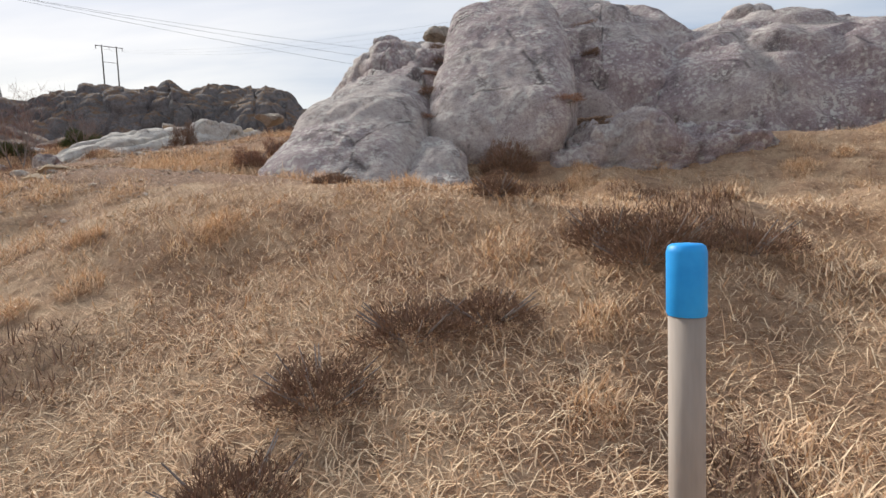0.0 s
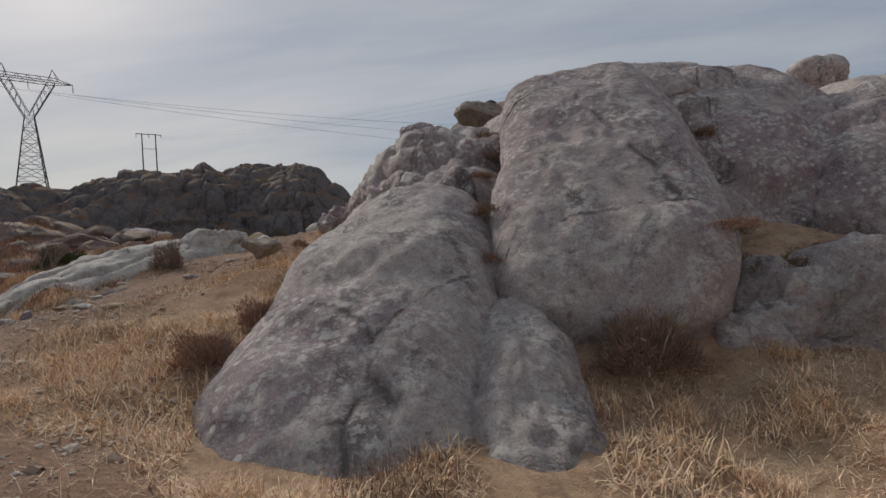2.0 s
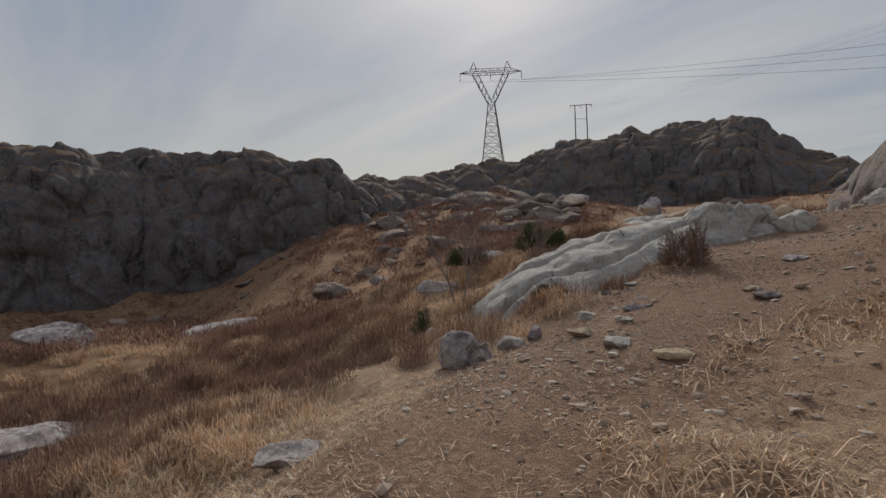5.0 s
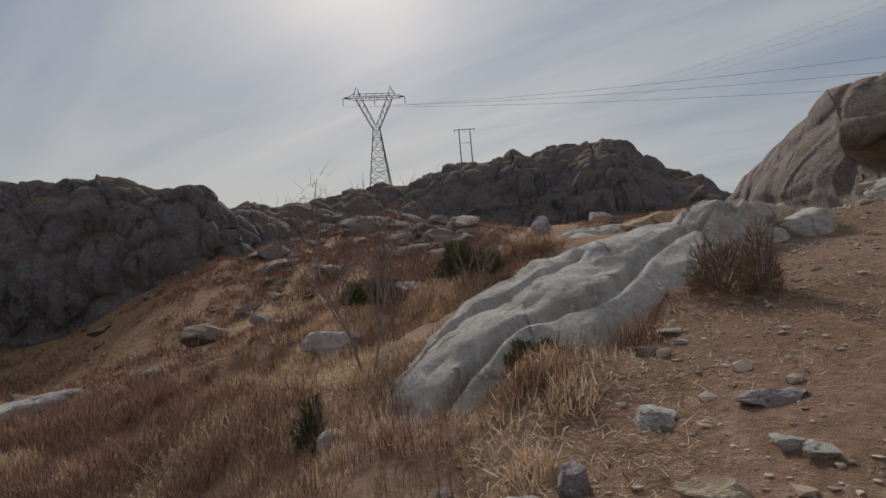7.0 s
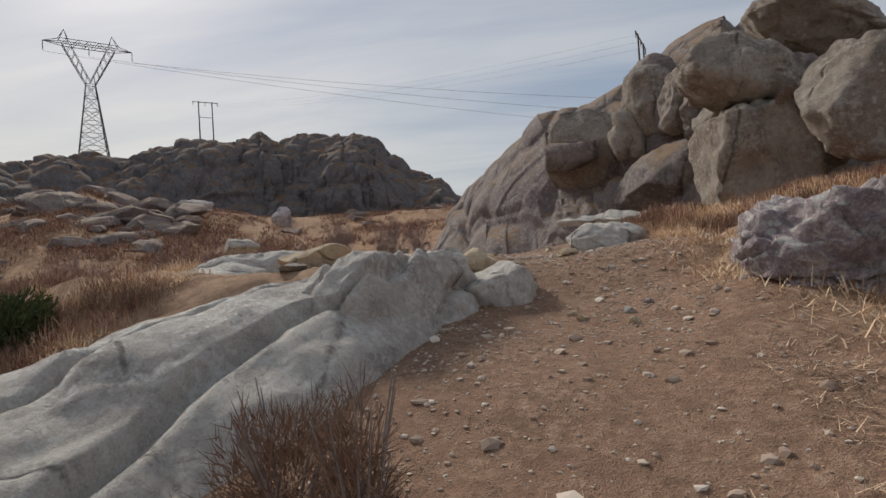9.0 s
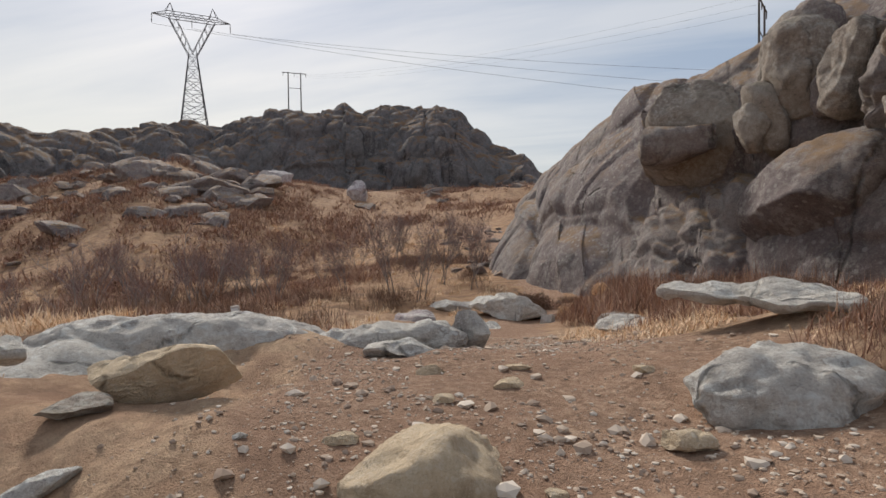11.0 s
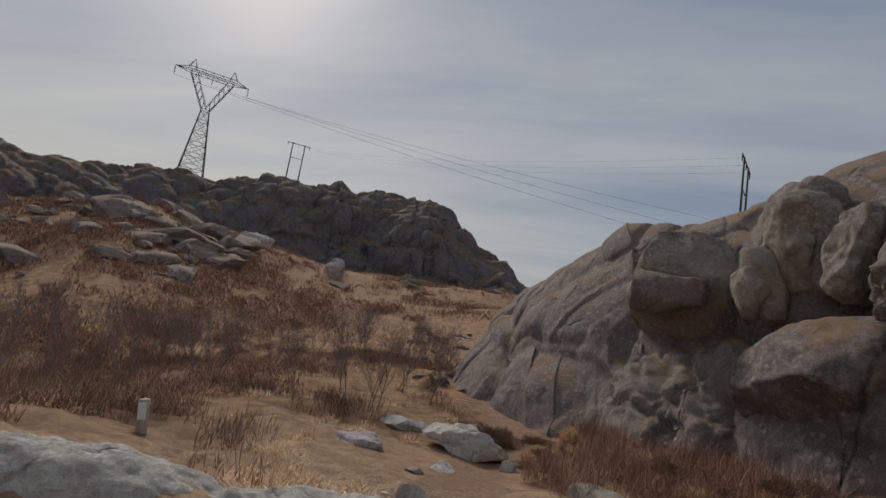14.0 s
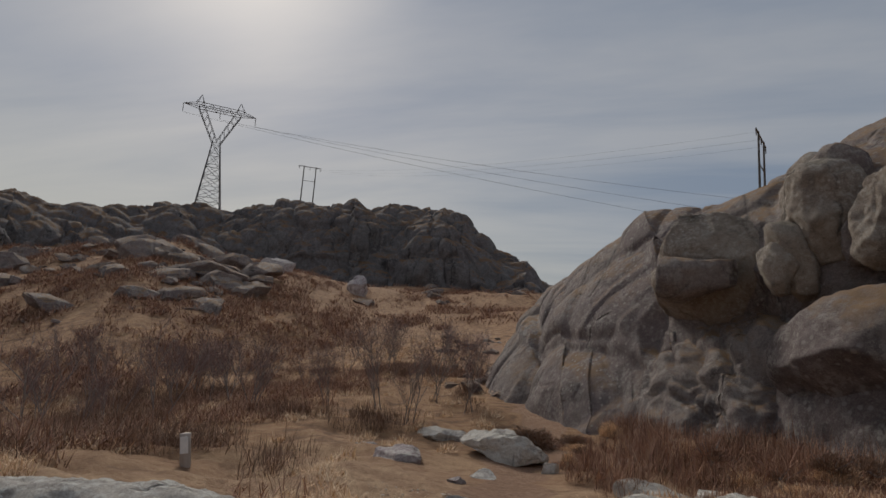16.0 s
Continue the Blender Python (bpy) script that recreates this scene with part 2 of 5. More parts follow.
def ground_build(nt, bsdf):
    pos = n_pos(nt)
    at = nt.nodes.new("ShaderNodeAttribute")
    at.attribute_name = "soil"
    soil = at.outputs["Fac"]
    big = n_noise(nt, pos, 0.22, 5, 0.6, 0.4)
    mid = n_noise(nt, pos, 1.7, 6, 0.65, 0.3)
    fine = n_noise(nt, pos, 16, 5, 0.7)
    grain = n_noise(nt, pos, 90, 3, 0.7)
    grass = n_ramp(nt, mid, [(0.3, (0.30, 0.18, 0.115)), (0.45, (0.50, 0.325, 0.205)), (0.6, (0.64, 0.45, 0.29)), (0.75, (0.52, 0.325, 0.20))])
    grass = n_mix(nt, n_range(nt, big, 0.5, 0.66, 0.0, 0.75), grass, (0.36, 0.20, 0.125))
    grass = n_mix(nt, n_range(nt, fine, 0.40, 0.55, 0.25, 0.0), grass, (0.2, 0.12, 0.08))
    dirt = n_ramp(nt, fine, [(0.33, (0.21, 0.125, 0.08)), (0.5, (0.37, 0.23, 0.15)), (0.66, (0.54, 0.37, 0.255))])
    dirt = n_mix(nt, n_range(nt, mid, 0.4, 0.62, 0.0, 0.6), dirt, (0.36, 0.215, 0.14))
    clod = n_noise(nt, pos, 5.5, 6, 0.7, 0.3)
    grass = n_mix(nt, n_range(nt, clod, 0.52, 0.62, 0.0, 0.6), grass, (0.24, 0.145, 0.09))
    dirt = n_mix(nt, n_range(nt, clod, 0.50, 0.60, 0.0, 0.55), dirt, (0.21, 0.128, 0.085))
    dirt = n_mix(nt, n_range(nt, big, 0.46, 0.58, 0.0, 0.45), dirt, (0.27, 0.155, 0.10))
    # rust-coloured moor grass over the valley
    moor = nt.nodes.new("ShaderNodeAttribute")
    moor.attribute_name = "moor"
    rust = n_ramp(nt, mid, [(0.35, (0.15, 0.085, 0.05)), (0.5, (0.31, 0.175, 0.095)), (0.68, (0.44, 0.275, 0.15))])
    grass = n_mix(nt, moor.outputs["Fac"], grass, rust)
    edge = n_mix(nt, 0.45, soil, mid)
    col = n_mix(nt, n_range(nt, edge, 0.42, 0.56), grass, dirt)
    col = n_mix(nt, n_range(nt, grain, 0.52, 0.64, 0.0, 0.4), col, (0.2, 0.125, 0.085))
    nt.links.new(col, bsdf.inputs["Base Color"])
    n_bump(nt, bsdf, n_mix(nt, 0.4, fine, grain), 0.9, 0.08)


M_GROUND = material("dry_grass_and_soil", ground_build, 1.0)


def plain_build(a, b, scale, bump=0.3, stretch=(1, 1, 1)):
    def build(nt, bsdf):
        tc = nt.nodes.new("ShaderNodeTexCoord")
        mp = n_new(nt, "ShaderNodeMapping", Scale=stretch)
        nt.links.new(tc.outputs["Object"], mp.inputs[0])
        n = n_noise(nt, mp.outputs[0], scale, 5, 0.65)
        nt.links.new(n_ramp(nt, n, [(0.3, a), (0.7, b)]), bsdf.inputs["Base Color"])
        n_bump(nt, bsdf, n, bump, 0.01)
    return build


def leaf_build(a, b, c=None):
    def build(nt, bsdf):
        g = nt.nodes.new("ShaderNodeNewGeometry")
        stops = [(0.0, a), (1.0, b)] if c is None else [(0.0, a), (0.5, b), (1.0, c)]
        nt.links.new(n_ramp(nt, g.outputs["Random Per Island"], stops), bsdf.inputs["Base Color"])
    return build


M_STEEL = material("galvanised_steel", plain_build((0.10, 0.10, 0.105), (0.17, 0.17, 0.175), 3), 0.6)
M_POLE = material("tarred_pole", plain_build((0.07, 0.065, 0.06), (0.13, 0.12, 0.11), 4), 0.85)
M_WOOD = material("grey_post_wood", plain_build((0.30, 0.25, 0.21), (0.46, 0.40, 0.35), 9, 0.4, (1, 1, 0.12)), 0.85)
M_BLUE = material("blue_paint", plain_build((0.02, 0.32, 0.80), (0.035, 0.40, 0.90), 12, 0.1), 0.45)
M_WHITE = material("white_plate", plain_build((0.6, 0.6, 0.6), (0.75, 0.75, 0.74), 12, 0.1), 0.5)
M_STRAW = material("dry_grass", leaf_build((0.52, 0.33, 0.20), (0.78, 0.55, 0.355), (0.88, 0.70, 0.48)), 0.9)
M_HEATH = material("heather_twigs", leaf_build((0.13, 0.08, 0.06), (0.28, 0.17, 0.115), (0.19, 0.13, 0.085)), 0.95)
M_RED = material("bilberry_twigs", leaf_build((0.18, 0.10, 0.072), (0.33, 0.185, 0.13), (0.47, 0.31, 0.2)), 0.95)
M_TWIG = material("birch_twigs", leaf_build((0.16, 0.10, 0.09), (0.30, 0.185, 0.165)), 0.95)
M_BARK = material("birch_bark", plain_build((0.15, 0.12, 0.11), (0.36, 0.32, 0.29), 6, 0.4), 0.9)
M_GREEN = material("juniper_needles", leaf_build((0.035, 0.055, 0.022), (0.075, 0.095, 0.035), (0.12, 0.11, 0.04)), 0.9)
M_GRIT = material("loose_grit", leaf_build((0.28, 0.20, 0.15), (0.48, 0.37, 0.28), (0.62, 0.53, 0.44)), 0.95)
# ---------------------------------------------------------------- mesh helpers


def mesh_of(name, verts, faces, mat, flat=False):
    me = bpy.data.meshes.new(name)
    v = np.asarray(verts, dtype=np.float32)
    f = np.asarray(faces, dtype=np.int32)
    k = f.shape[1]
    me.vertices.add(len(v))
    me.vertices.foreach_set("co", v.ravel())
    me.loops.add(f.size)
    me.loops.foreach_set("vertex_index", f.ravel())
    me.polygons.add(len(f))
    me.polygons.foreach_set("loop_start", np.arange(0, f.size, k, dtype=np.int32))
    me.polygons.foreach_set("use_smooth", np.full(len(f), not flat))
    me.update(calc_edges=True)
    me.materials.append(mat)
    return me


def grid_faces(nu, nv):
    a = (np.arange(nu - 1)[:, None] * nv + np.arange(nv - 1)[None]).ravel()
    return np.stack([a, a + nv, a + nv + 1, a + 1], 1)


def part(name, bm, mat, parent, label=""):
    """Links a bmesh as one mesh object under a thing or a part."""
    me = bpy.data.meshes.new(name)
    bm.to_mesh(me)
    bm.free()
    me.materials.append(mat)
    ob = new(name, me)
    ob.parent = parent
    if label:
        ob["label"] = label
    return ob


def empty(name, x, y, z, turn=0.0):
    ob = new(name)
    ob.matrix_basis = pose(x, y, z, 0, 0, turn)
    return ob


def bar(bm, a, b, w, w2=None, sides=4):
    """A straight bar from a to b, w thick, tapering to w2."""
    a, b = Vector(a), Vector(b)
    q = (b - a).to_track_quat("Z", "Y").to_matrix()
    rings = []
    for p, r in ((a, w / 2), (b, (w if w2 is None else w2) / 2)):
        rings.append([bm.verts.new(p + q @ Vector((r * math.cos(k * 2 * math.pi / sides + 0.785), r * math.sin(k * 2 * math.pi / sides + 0.785), 0))) for k in range(sides)])
    for k in range(sides):
        j = (k + 1) % sides
        bm.faces.new((rings[0][k], rings[0][j], rings[1][j], rings[1][k]))
    bm.faces.new(rings[0][::-1])
    bm.faces.new(rings[1])


# ---------------------------------------------------------------- the lie of the land
# the trodden line: y, its x, and the ground's height under it
TRAIL_Y = np.array([-30, -6, 0.4, 2.16, 3.67, 4.2, 5.05, 6.2, 7.27, 8.65, 10.7, 12.8, 14.8, 15.9, 16.7, 17.2, 18.0, 18.6, 20.2, 22.9, 26.2, 30.1, 42, 80])
TRAIL_X = np.array([4, 1, 0.16, -0.08, -0.31, -0.5, -1.37, -3.2, -5.0, -6.1, -6.17, -5.9, -5.7, -5.9, -6.2, -6.1, -6.1, -6.3, -6.6, -7.5, -8.0, -7.7, -10.7, -25])
TRAIL_Z = np.array([-5, -2.9, -1.42, -0.82, -0.2, 0.08, 0.36, 0.68, 0.84, 1.12, 1.48, 1.96, 2.36, 2.5, 2.62, 2.70, 3.0, 3.1, 3.12, 2.6, 2.3, 2.2, 2.8, 7])
HUB = (-6.06, 14.2)
FAR_D = np.array([0, 6.6, 13.3, 21, 30, 42, 60, 84, 125, 165, 230, 500, 3000], float)
FAR_AZ = np.array([-180, -135, -100, -60, -25, -5, 8, 25, 45, 60, 80, 100, 130, 180.0])
FAR_Z = np.stack([np.array(r, float) for r in (
    (3.1, 2.0, 0.7, 0.1, -0.7, -0.9, -1.3, -1.1, -0.0, 3.0, 5.0, 5.0, 0.0),
    (2.6, 1.4, 1.0, 1.6, 2.5, 3.2, 4.0, 3.9, 3.8, 4.0, 5.0, 5.0, 0.0),
    (2.8, 2.0, 1.2, 2.0, 4.0, 6.0, 7.0, 6.4, 5.8, 5.0, 5.0, 5.0, 0.0),
    (3.0, 2.9, 2.8, 5.0, 8.0, 9.5, 9.2, 8.9, 8.6, 8.0, 8.0, 5.0, 0.0),
    (3.1, 3.6, 4.7, 6.6, 9.3, 13.1, 16.0, 17.3, 17.3, 14.0, 10.0, 5.0, 0.0),
    (3.1, 3.3, 3.5, 4.3, 6.7, 10.3, 12.2, 13.1, 13.4, 12.0, 10.0, 5.0, 0.0),
    (3.1, 3.0, 2.5, 2.4, 3.1, 4.3, 7.0, 9.8, 14.4, 20.0, 20.0, 10.0, 0.0),
    (3.1, 2.9, 2.0, 1.5, 1.5, 3.2, 6.0, 10.0, 15.5, 24.0, 26.0, 15.0, 0.0),
    (3.1, 2.7, 1.5, 1.0, 1.4, 4.0, 8.6, 14.2, 20.0, 22.0, 38.0, 20.0, 0.0),
    (3.1, 2.2, 0.8, 0.2, 0.6, 1.6, 4.5, 8.5, 15.0, 20.0, 36.0, 66.0, 0.0),
    (3.1, 1.9, 0.3, -0.6, -1.7, -3.0, -4.7, -4.5, 9.6, 20.0, 25.0, 15.0, 0.0),
    (3.1, 1.9, 0.3, -0.6, -1.7, -3.0, -4.7, -5.3, 4.8, 15.0, 20.0, 10.0, 0.0),
    (3.1, 1.9, 0.7, -0.3, -1.0, -1.6, -2.0, -2.0, -0.0, 5.0, 8.0, 5.0, 0.0),
    (3.1, 2.0, 0.7, 0.1, -0.7, -0.9, -1.3, -1.1, -0.0, 3.0, 5.0, 5.0, 0.0))])


def trail_gap(x, y):
    """Distance to the trail, and how far to its right."""
    ts = np.linspace(-6, 60, 265)
    tx = np.interp(ts, TRAIL_Y, TRAIL_X)
    best = np.full(x.shape, 1e9)
    for a, b in zip(tx, ts):
        best = np.minimum(best, (x - a) ** 2 + (y - b) ** 2)
    return np.sqrt(best), x - np.interp(y, TRAIL_Y, TRAIL_X)


def far_height(x, y):
    dx, dy = x - HUB[0], y - HUB[1]
    d, az = np.hypot(dx, dy), np.degrees(np.arctan2(-dx, dy))
    cols = np.stack([np.interp(d, FAR_D, r) for r in FAR_Z], 0)
    k = np.clip(np.searchsorted(FAR_AZ, az) - 1, 0, len(FAR_AZ) - 2)
    f = (az - FAR_AZ[k]) / (FAR_AZ[k + 1] - FAR_AZ[k])
    f = f * f * (3 - 2 * f)
    i = np.arange(len(x))
    return cols[k, i] * (1 - f) + cols[k + 1, i] * f


def land(x, y):
    """Height of the ground and how far it is trodden bare (0 to 1)."""
    x, y = np.asarray(x, float).ravel(), np.asarray(y, float).ravel()
    gap, side = trail_gap(x, y)
    zt = np.interp(y, TRAIL_Y, TRAIL_Z)
    right = np.interp(y, [0, 4, 5, 6.4, 7.6, 10, 12, 14, 18, 22, 28], [0.06, 0.0, -0.2, -0.32, -0.18, -0.04, 0.10, 0.20, 0.28, 0.36, 0.28])
    left = np.interp(y, [0, 5, 8.5, 11, 13, 15, 17, 20, 25], [0.10, 0.2, 0.32, 0.38, 0.26, 0.14, -0.02, 0.0, 0.04])
    s = 4.5 * (1 - np.exp(-np.abs(side) / 4.5))
    lift = np.where(side > 0, right, -left) * np.sqrt(1.2 + s * s) - np.where(side > 0, right, -left) * 1.1
    near = zt + np.where(s > 0.0, lift, 0)
    w = smooth(5, 14, gap)
    z = near * (1 - w) + far_height(x, y) * w
    p = np.stack([x, y, np.zeros_like(x)], 1)
    d = np.hypot(x - HUB[0], y - HUB[1])
    rough = smooth(0.4, 2.5, gap)
    z = z + fbm(p * 0.9, 4, 3) * (0.035 + 0.10 * rough) * (1 - smooth(60, 200, d)) + fbm(p * 0.12, 3, 9) * 0.35 * smooth(4, 15, gap)
    z = z + fbm(p * 0.045, 4, 21) * 2.2 * smooth(35, 120, d)
    wide = np.interp(y, [0, 5, 7.5, 11, 15, 19, 25], [0.35, 0.4, 0.8, 1.8, 2.0, 1.9, 0.7])
    soil = 1 - smooth(0.45, 1.25, (gap + 0.35 * fbm(p * 0.8, 3, 5)) / wide)
    soil = soil * smooth(4.6, 6.0, y)
    return z, soil


def ground_z(x, y):
    return float(land(np.array([x]), np.array([y]))[0][0])


def spaced(lo, hi, step, reach, growth=1.055):
    core = list(np.arange(lo, hi, step))
    out, s, v = [], step, core[-1]
    while v < reach:
        s *= growth
        v += s
        out.append(v)
    low, s, v = [], step, core[0]
    while v > -reach:
        s *= growth
        v -= s
        low.append(v)
    return np.array(low[::-1] + core + out)


gx, gy = spaced(-12, 3.5, 0.09, 2600), spaced(-1.0, 25, 0.09, 2600)
GX, GY = np.meshgrid(gx, gy, indexing="ij")
GZ, GS = land(GX, GY)
ground = new("ground", mesh_of("ground", np.stack([GX.ravel(), GY.ravel(), GZ], 1), grid_faces(len(gx), len(gy)), M_GROUND))
ground.data.attributes.new("soil", "FLOAT", "POINT").data.foreach_set("value", GS.astype(np.float32))
ground.data.attributes.new("moor", "FLOAT", "POINT").data.foreach_set("value", (0.9 * np.maximum(smooth(21, 30, GY.ravel()), smooth(-8.5, -14, GX.ravel()))).astype(np.float32))
tagged(ground, "dry tan heath and grass with a trodden brown earth trail", "ground", kind="structure")

# ---------------------------------------------------------------- rock


def ico(sub):
    bm = bmesh.new()
    bmesh.ops.create_icosphere(bm, subdivisions=sub, radius=1)
    v = np.array([p.co[:] for p in bm.verts])
    f = np.array([[q.index for q in t.verts] for t in bm.faces])
    bm.free()
    return v, f


ICO = {k: ico(k) for k in (2, 3, 4, 5, 6)}


def rock_mesh(name, r, sub=4, power=2.6, seed=0, rough=0.06, crack=0.0, cell=0.8, mat=None, facet=0.0, groove=0.0, cuts=0):
    """A rounded block of half sizes r: swollen box, worn by noise, split by cracks, cut by facets."""
    v, f = ICO[sub]
    n = (np.abs(v) ** power).sum(1) ** (1 / power)
    v = v / n[:, None]
    rnd = np.random.RandomState(seed + 100)
    for k in range(cuts):
        q = rnd.normal(size=3) * (1, 1, 0.8)
        q /= np.linalg.norm(q)
        lim = rnd.uniform(0.5, 0.85) if cuts >= 10 else rnd.uniform(0.62, 0.92)
        h = v @ q
        over = np.maximum(h - lim, 0)
        v = v - q * (over * 0.94)[:, None]
    v = v * np.array(r)
    size = float(np.mean(r))
    nor = v / (np.array(r) ** 2) + 1e-9
    nor /= np.linalg.norm(nor, axis=1)[:, None]
    off = 13.7 * seed
    d = fbm(v / size * 0.9 + off, 2, seed) * rough * 1.6 + fbm(v / size * 3.1 + off, 5, seed + 5, 0.6) * rough * 0.7
    if facet:
        c1, c2, rid = cells(v / size * 1.15 + off, seed + 3)
        d = d + (rid - 0.5) * facet * smooth(0.0, 0.12, c2 - c1)
    if crack:
        w = v / cell + 0.25 * np.stack([fbm(v / cell * 1.3 + off + k * 9, 2, seed + k) for k in range(3)], 1)
        c1, c2, rid = cells(w, seed + 11)
        d = d - crack * (1 - smooth(0.0, 0.14, c2 - c1)) / size + (rid - 0.5) * crack * 0.5 / size
    if groove:
        g = np.abs(((v[:, 0] / size * 2.2 + 0.25 * fbm(v / size * 1.1 + off, 2, seed + 2)) % 1.0) - 0.5) * 2
        d = d - groove * (1 - smooth(0.0, 0.28, g)) / size
    d = d + (fbm(v * 1.9 + off, 4, seed + 31, 0.6) * 0.028 + fbm(v * 9.0 + off, 3, seed + 33, 0.6) * 0.009) * min(1.0, size * 2.2) / size
    v = v + nor * (d * size)[:, None]
    return mesh_of(name, v, f, mat or M_ROCK, cuts >= 10)


FOOT = []  # ground covered by rock: place, half sizes, heading


def rock(name, x, y, z, r, rot=(0, 0, 0), label="", category="rock", group="", **keys):
    if name == "stone":  # loose stones rest on the ground
        z = ground_z(x, y) + 0.3 * r[2]
    ob = new(name, rock_mesh(name, r, **keys))
    ob.matrix_basis = pose(x, y, z, *rot)
    FOOT.append((x, y, r[0], r[1] * math.cos(radians(rot[0])), rot[2]))
    return tagged(ob, label or "grey weathered granite boulder lying in the grass", category, group)

# ---------------------------------------------------------------- far rock: escarpments built of rounded blocks


def escarpment(name, eye, az, crest, foot_d, top_d, label, big=11.0, small=4.2, steep=1.7, depth=1.0, steps=(560, 170), seed=0, drop=3.0, mat=None, tall=1.5):
    """A rock face seen from about eye: crest heights in degrees over az, running up from foot_d to top_d metres away."""
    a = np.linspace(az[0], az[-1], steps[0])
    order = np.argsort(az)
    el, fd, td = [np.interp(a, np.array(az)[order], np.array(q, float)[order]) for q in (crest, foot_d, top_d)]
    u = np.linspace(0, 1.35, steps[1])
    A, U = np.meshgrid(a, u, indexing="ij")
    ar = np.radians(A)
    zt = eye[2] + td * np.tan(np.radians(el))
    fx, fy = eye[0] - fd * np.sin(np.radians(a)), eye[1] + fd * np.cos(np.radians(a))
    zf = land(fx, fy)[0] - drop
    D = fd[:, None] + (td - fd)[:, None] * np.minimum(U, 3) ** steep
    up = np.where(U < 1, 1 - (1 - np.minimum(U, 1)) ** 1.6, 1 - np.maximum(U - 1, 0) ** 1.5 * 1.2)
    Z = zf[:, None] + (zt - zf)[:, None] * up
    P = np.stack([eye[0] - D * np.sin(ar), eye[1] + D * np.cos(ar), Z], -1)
    du, da = np.gradient(P, axis=1), np.gradient(P, axis=0)
    N = np.cross(du, da) * (1 if az[-1] > az[0] else -1)
    N /= np.linalg.norm(N, axis=2)[..., None] + 1e-9
    N = N.reshape(-1, 3)
    p = P.reshape(-1, 3)
    wob = np.stack([fbm(p / big * 0.8 + k * 31, 3, seed + k) for k in range(3)], 1)
    q = p / np.array((big, big, big * tall)) + 0.16 * wob
    c1, c2, r1 = cells(q, seed + 20)
    e1, e2, r2 = cells(p / np.array((small, small, small * tall)) + 0.24 * wob, seed + 40)
    keep = (1 - 0.45 * smooth(0.85, 1.0, U.ravel())) * smooth(0.0, 0.12, U.ravel())
    t1, t2, r3 = cells(p / np.array((small, small, small * 1.2)) * 2.3 + 0.3 * wob, seed + 50)
    # each block swells from its joints like a worn pillow
    d = big * 0.24 * (r1 - 0.5) * smooth(0, 0.09, c2 - c1) + big * 0.40 * (0.32 - c1 ** 2)
    d = d + small * 0.26 * (r2 - 0.5) * smooth(0, 0.10, e2 - e1) + small * 0.42 * (0.32 - e1 ** 2)
    d = d + small * 0.07 * (r3 - 0.5) * smooth(0, 0.12, t2 - t1) + fbm(p / small * 1.7, 4, seed + 60) * small * 0.04
    p = p + N * (d * keep * depth - 0.14 * big)[:, None] + np.array((0, 0, 0.02 * big))
    ob = new(name, mesh_of(name, p, grid_faces(*steps)[:, :: -1 if az[-1] > az[0] else 1], mat or M_FAR_SHADED))
    return tagged(ob, label, "cliff", kind="structure")


# ridges and west cliff are backlit: part of their shade is in the rock colour
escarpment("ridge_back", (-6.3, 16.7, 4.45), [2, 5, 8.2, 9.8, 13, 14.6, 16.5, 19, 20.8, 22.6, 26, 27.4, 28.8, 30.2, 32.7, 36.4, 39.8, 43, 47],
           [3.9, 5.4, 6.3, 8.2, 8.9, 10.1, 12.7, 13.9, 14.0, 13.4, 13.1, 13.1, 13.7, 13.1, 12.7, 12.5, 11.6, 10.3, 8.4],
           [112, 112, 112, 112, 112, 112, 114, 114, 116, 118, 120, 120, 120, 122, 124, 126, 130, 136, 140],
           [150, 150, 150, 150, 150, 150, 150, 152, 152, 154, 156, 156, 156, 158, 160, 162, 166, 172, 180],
           "grey rounded granite ridge across the valley, shade put into its dark colour", big=11, small=4.5, seed=3)
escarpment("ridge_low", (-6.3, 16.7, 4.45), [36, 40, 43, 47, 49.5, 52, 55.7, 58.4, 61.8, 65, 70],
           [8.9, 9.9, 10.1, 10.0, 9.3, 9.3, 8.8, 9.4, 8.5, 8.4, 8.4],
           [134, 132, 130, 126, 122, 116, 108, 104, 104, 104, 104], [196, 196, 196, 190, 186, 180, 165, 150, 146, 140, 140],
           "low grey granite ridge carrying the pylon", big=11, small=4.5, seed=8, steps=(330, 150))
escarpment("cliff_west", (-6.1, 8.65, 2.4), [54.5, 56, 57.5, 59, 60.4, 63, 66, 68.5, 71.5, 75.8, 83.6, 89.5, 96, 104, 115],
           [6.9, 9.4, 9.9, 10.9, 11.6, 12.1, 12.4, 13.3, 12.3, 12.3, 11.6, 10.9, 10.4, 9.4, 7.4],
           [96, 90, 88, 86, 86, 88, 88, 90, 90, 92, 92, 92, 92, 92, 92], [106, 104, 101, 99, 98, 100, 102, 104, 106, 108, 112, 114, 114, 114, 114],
           "steep granite cliff of upright blocks, its shaded face coloured dark", big=9.0, small=4.0, steep=2.4, seed=14, steps=(560, 190), depth=1.25)

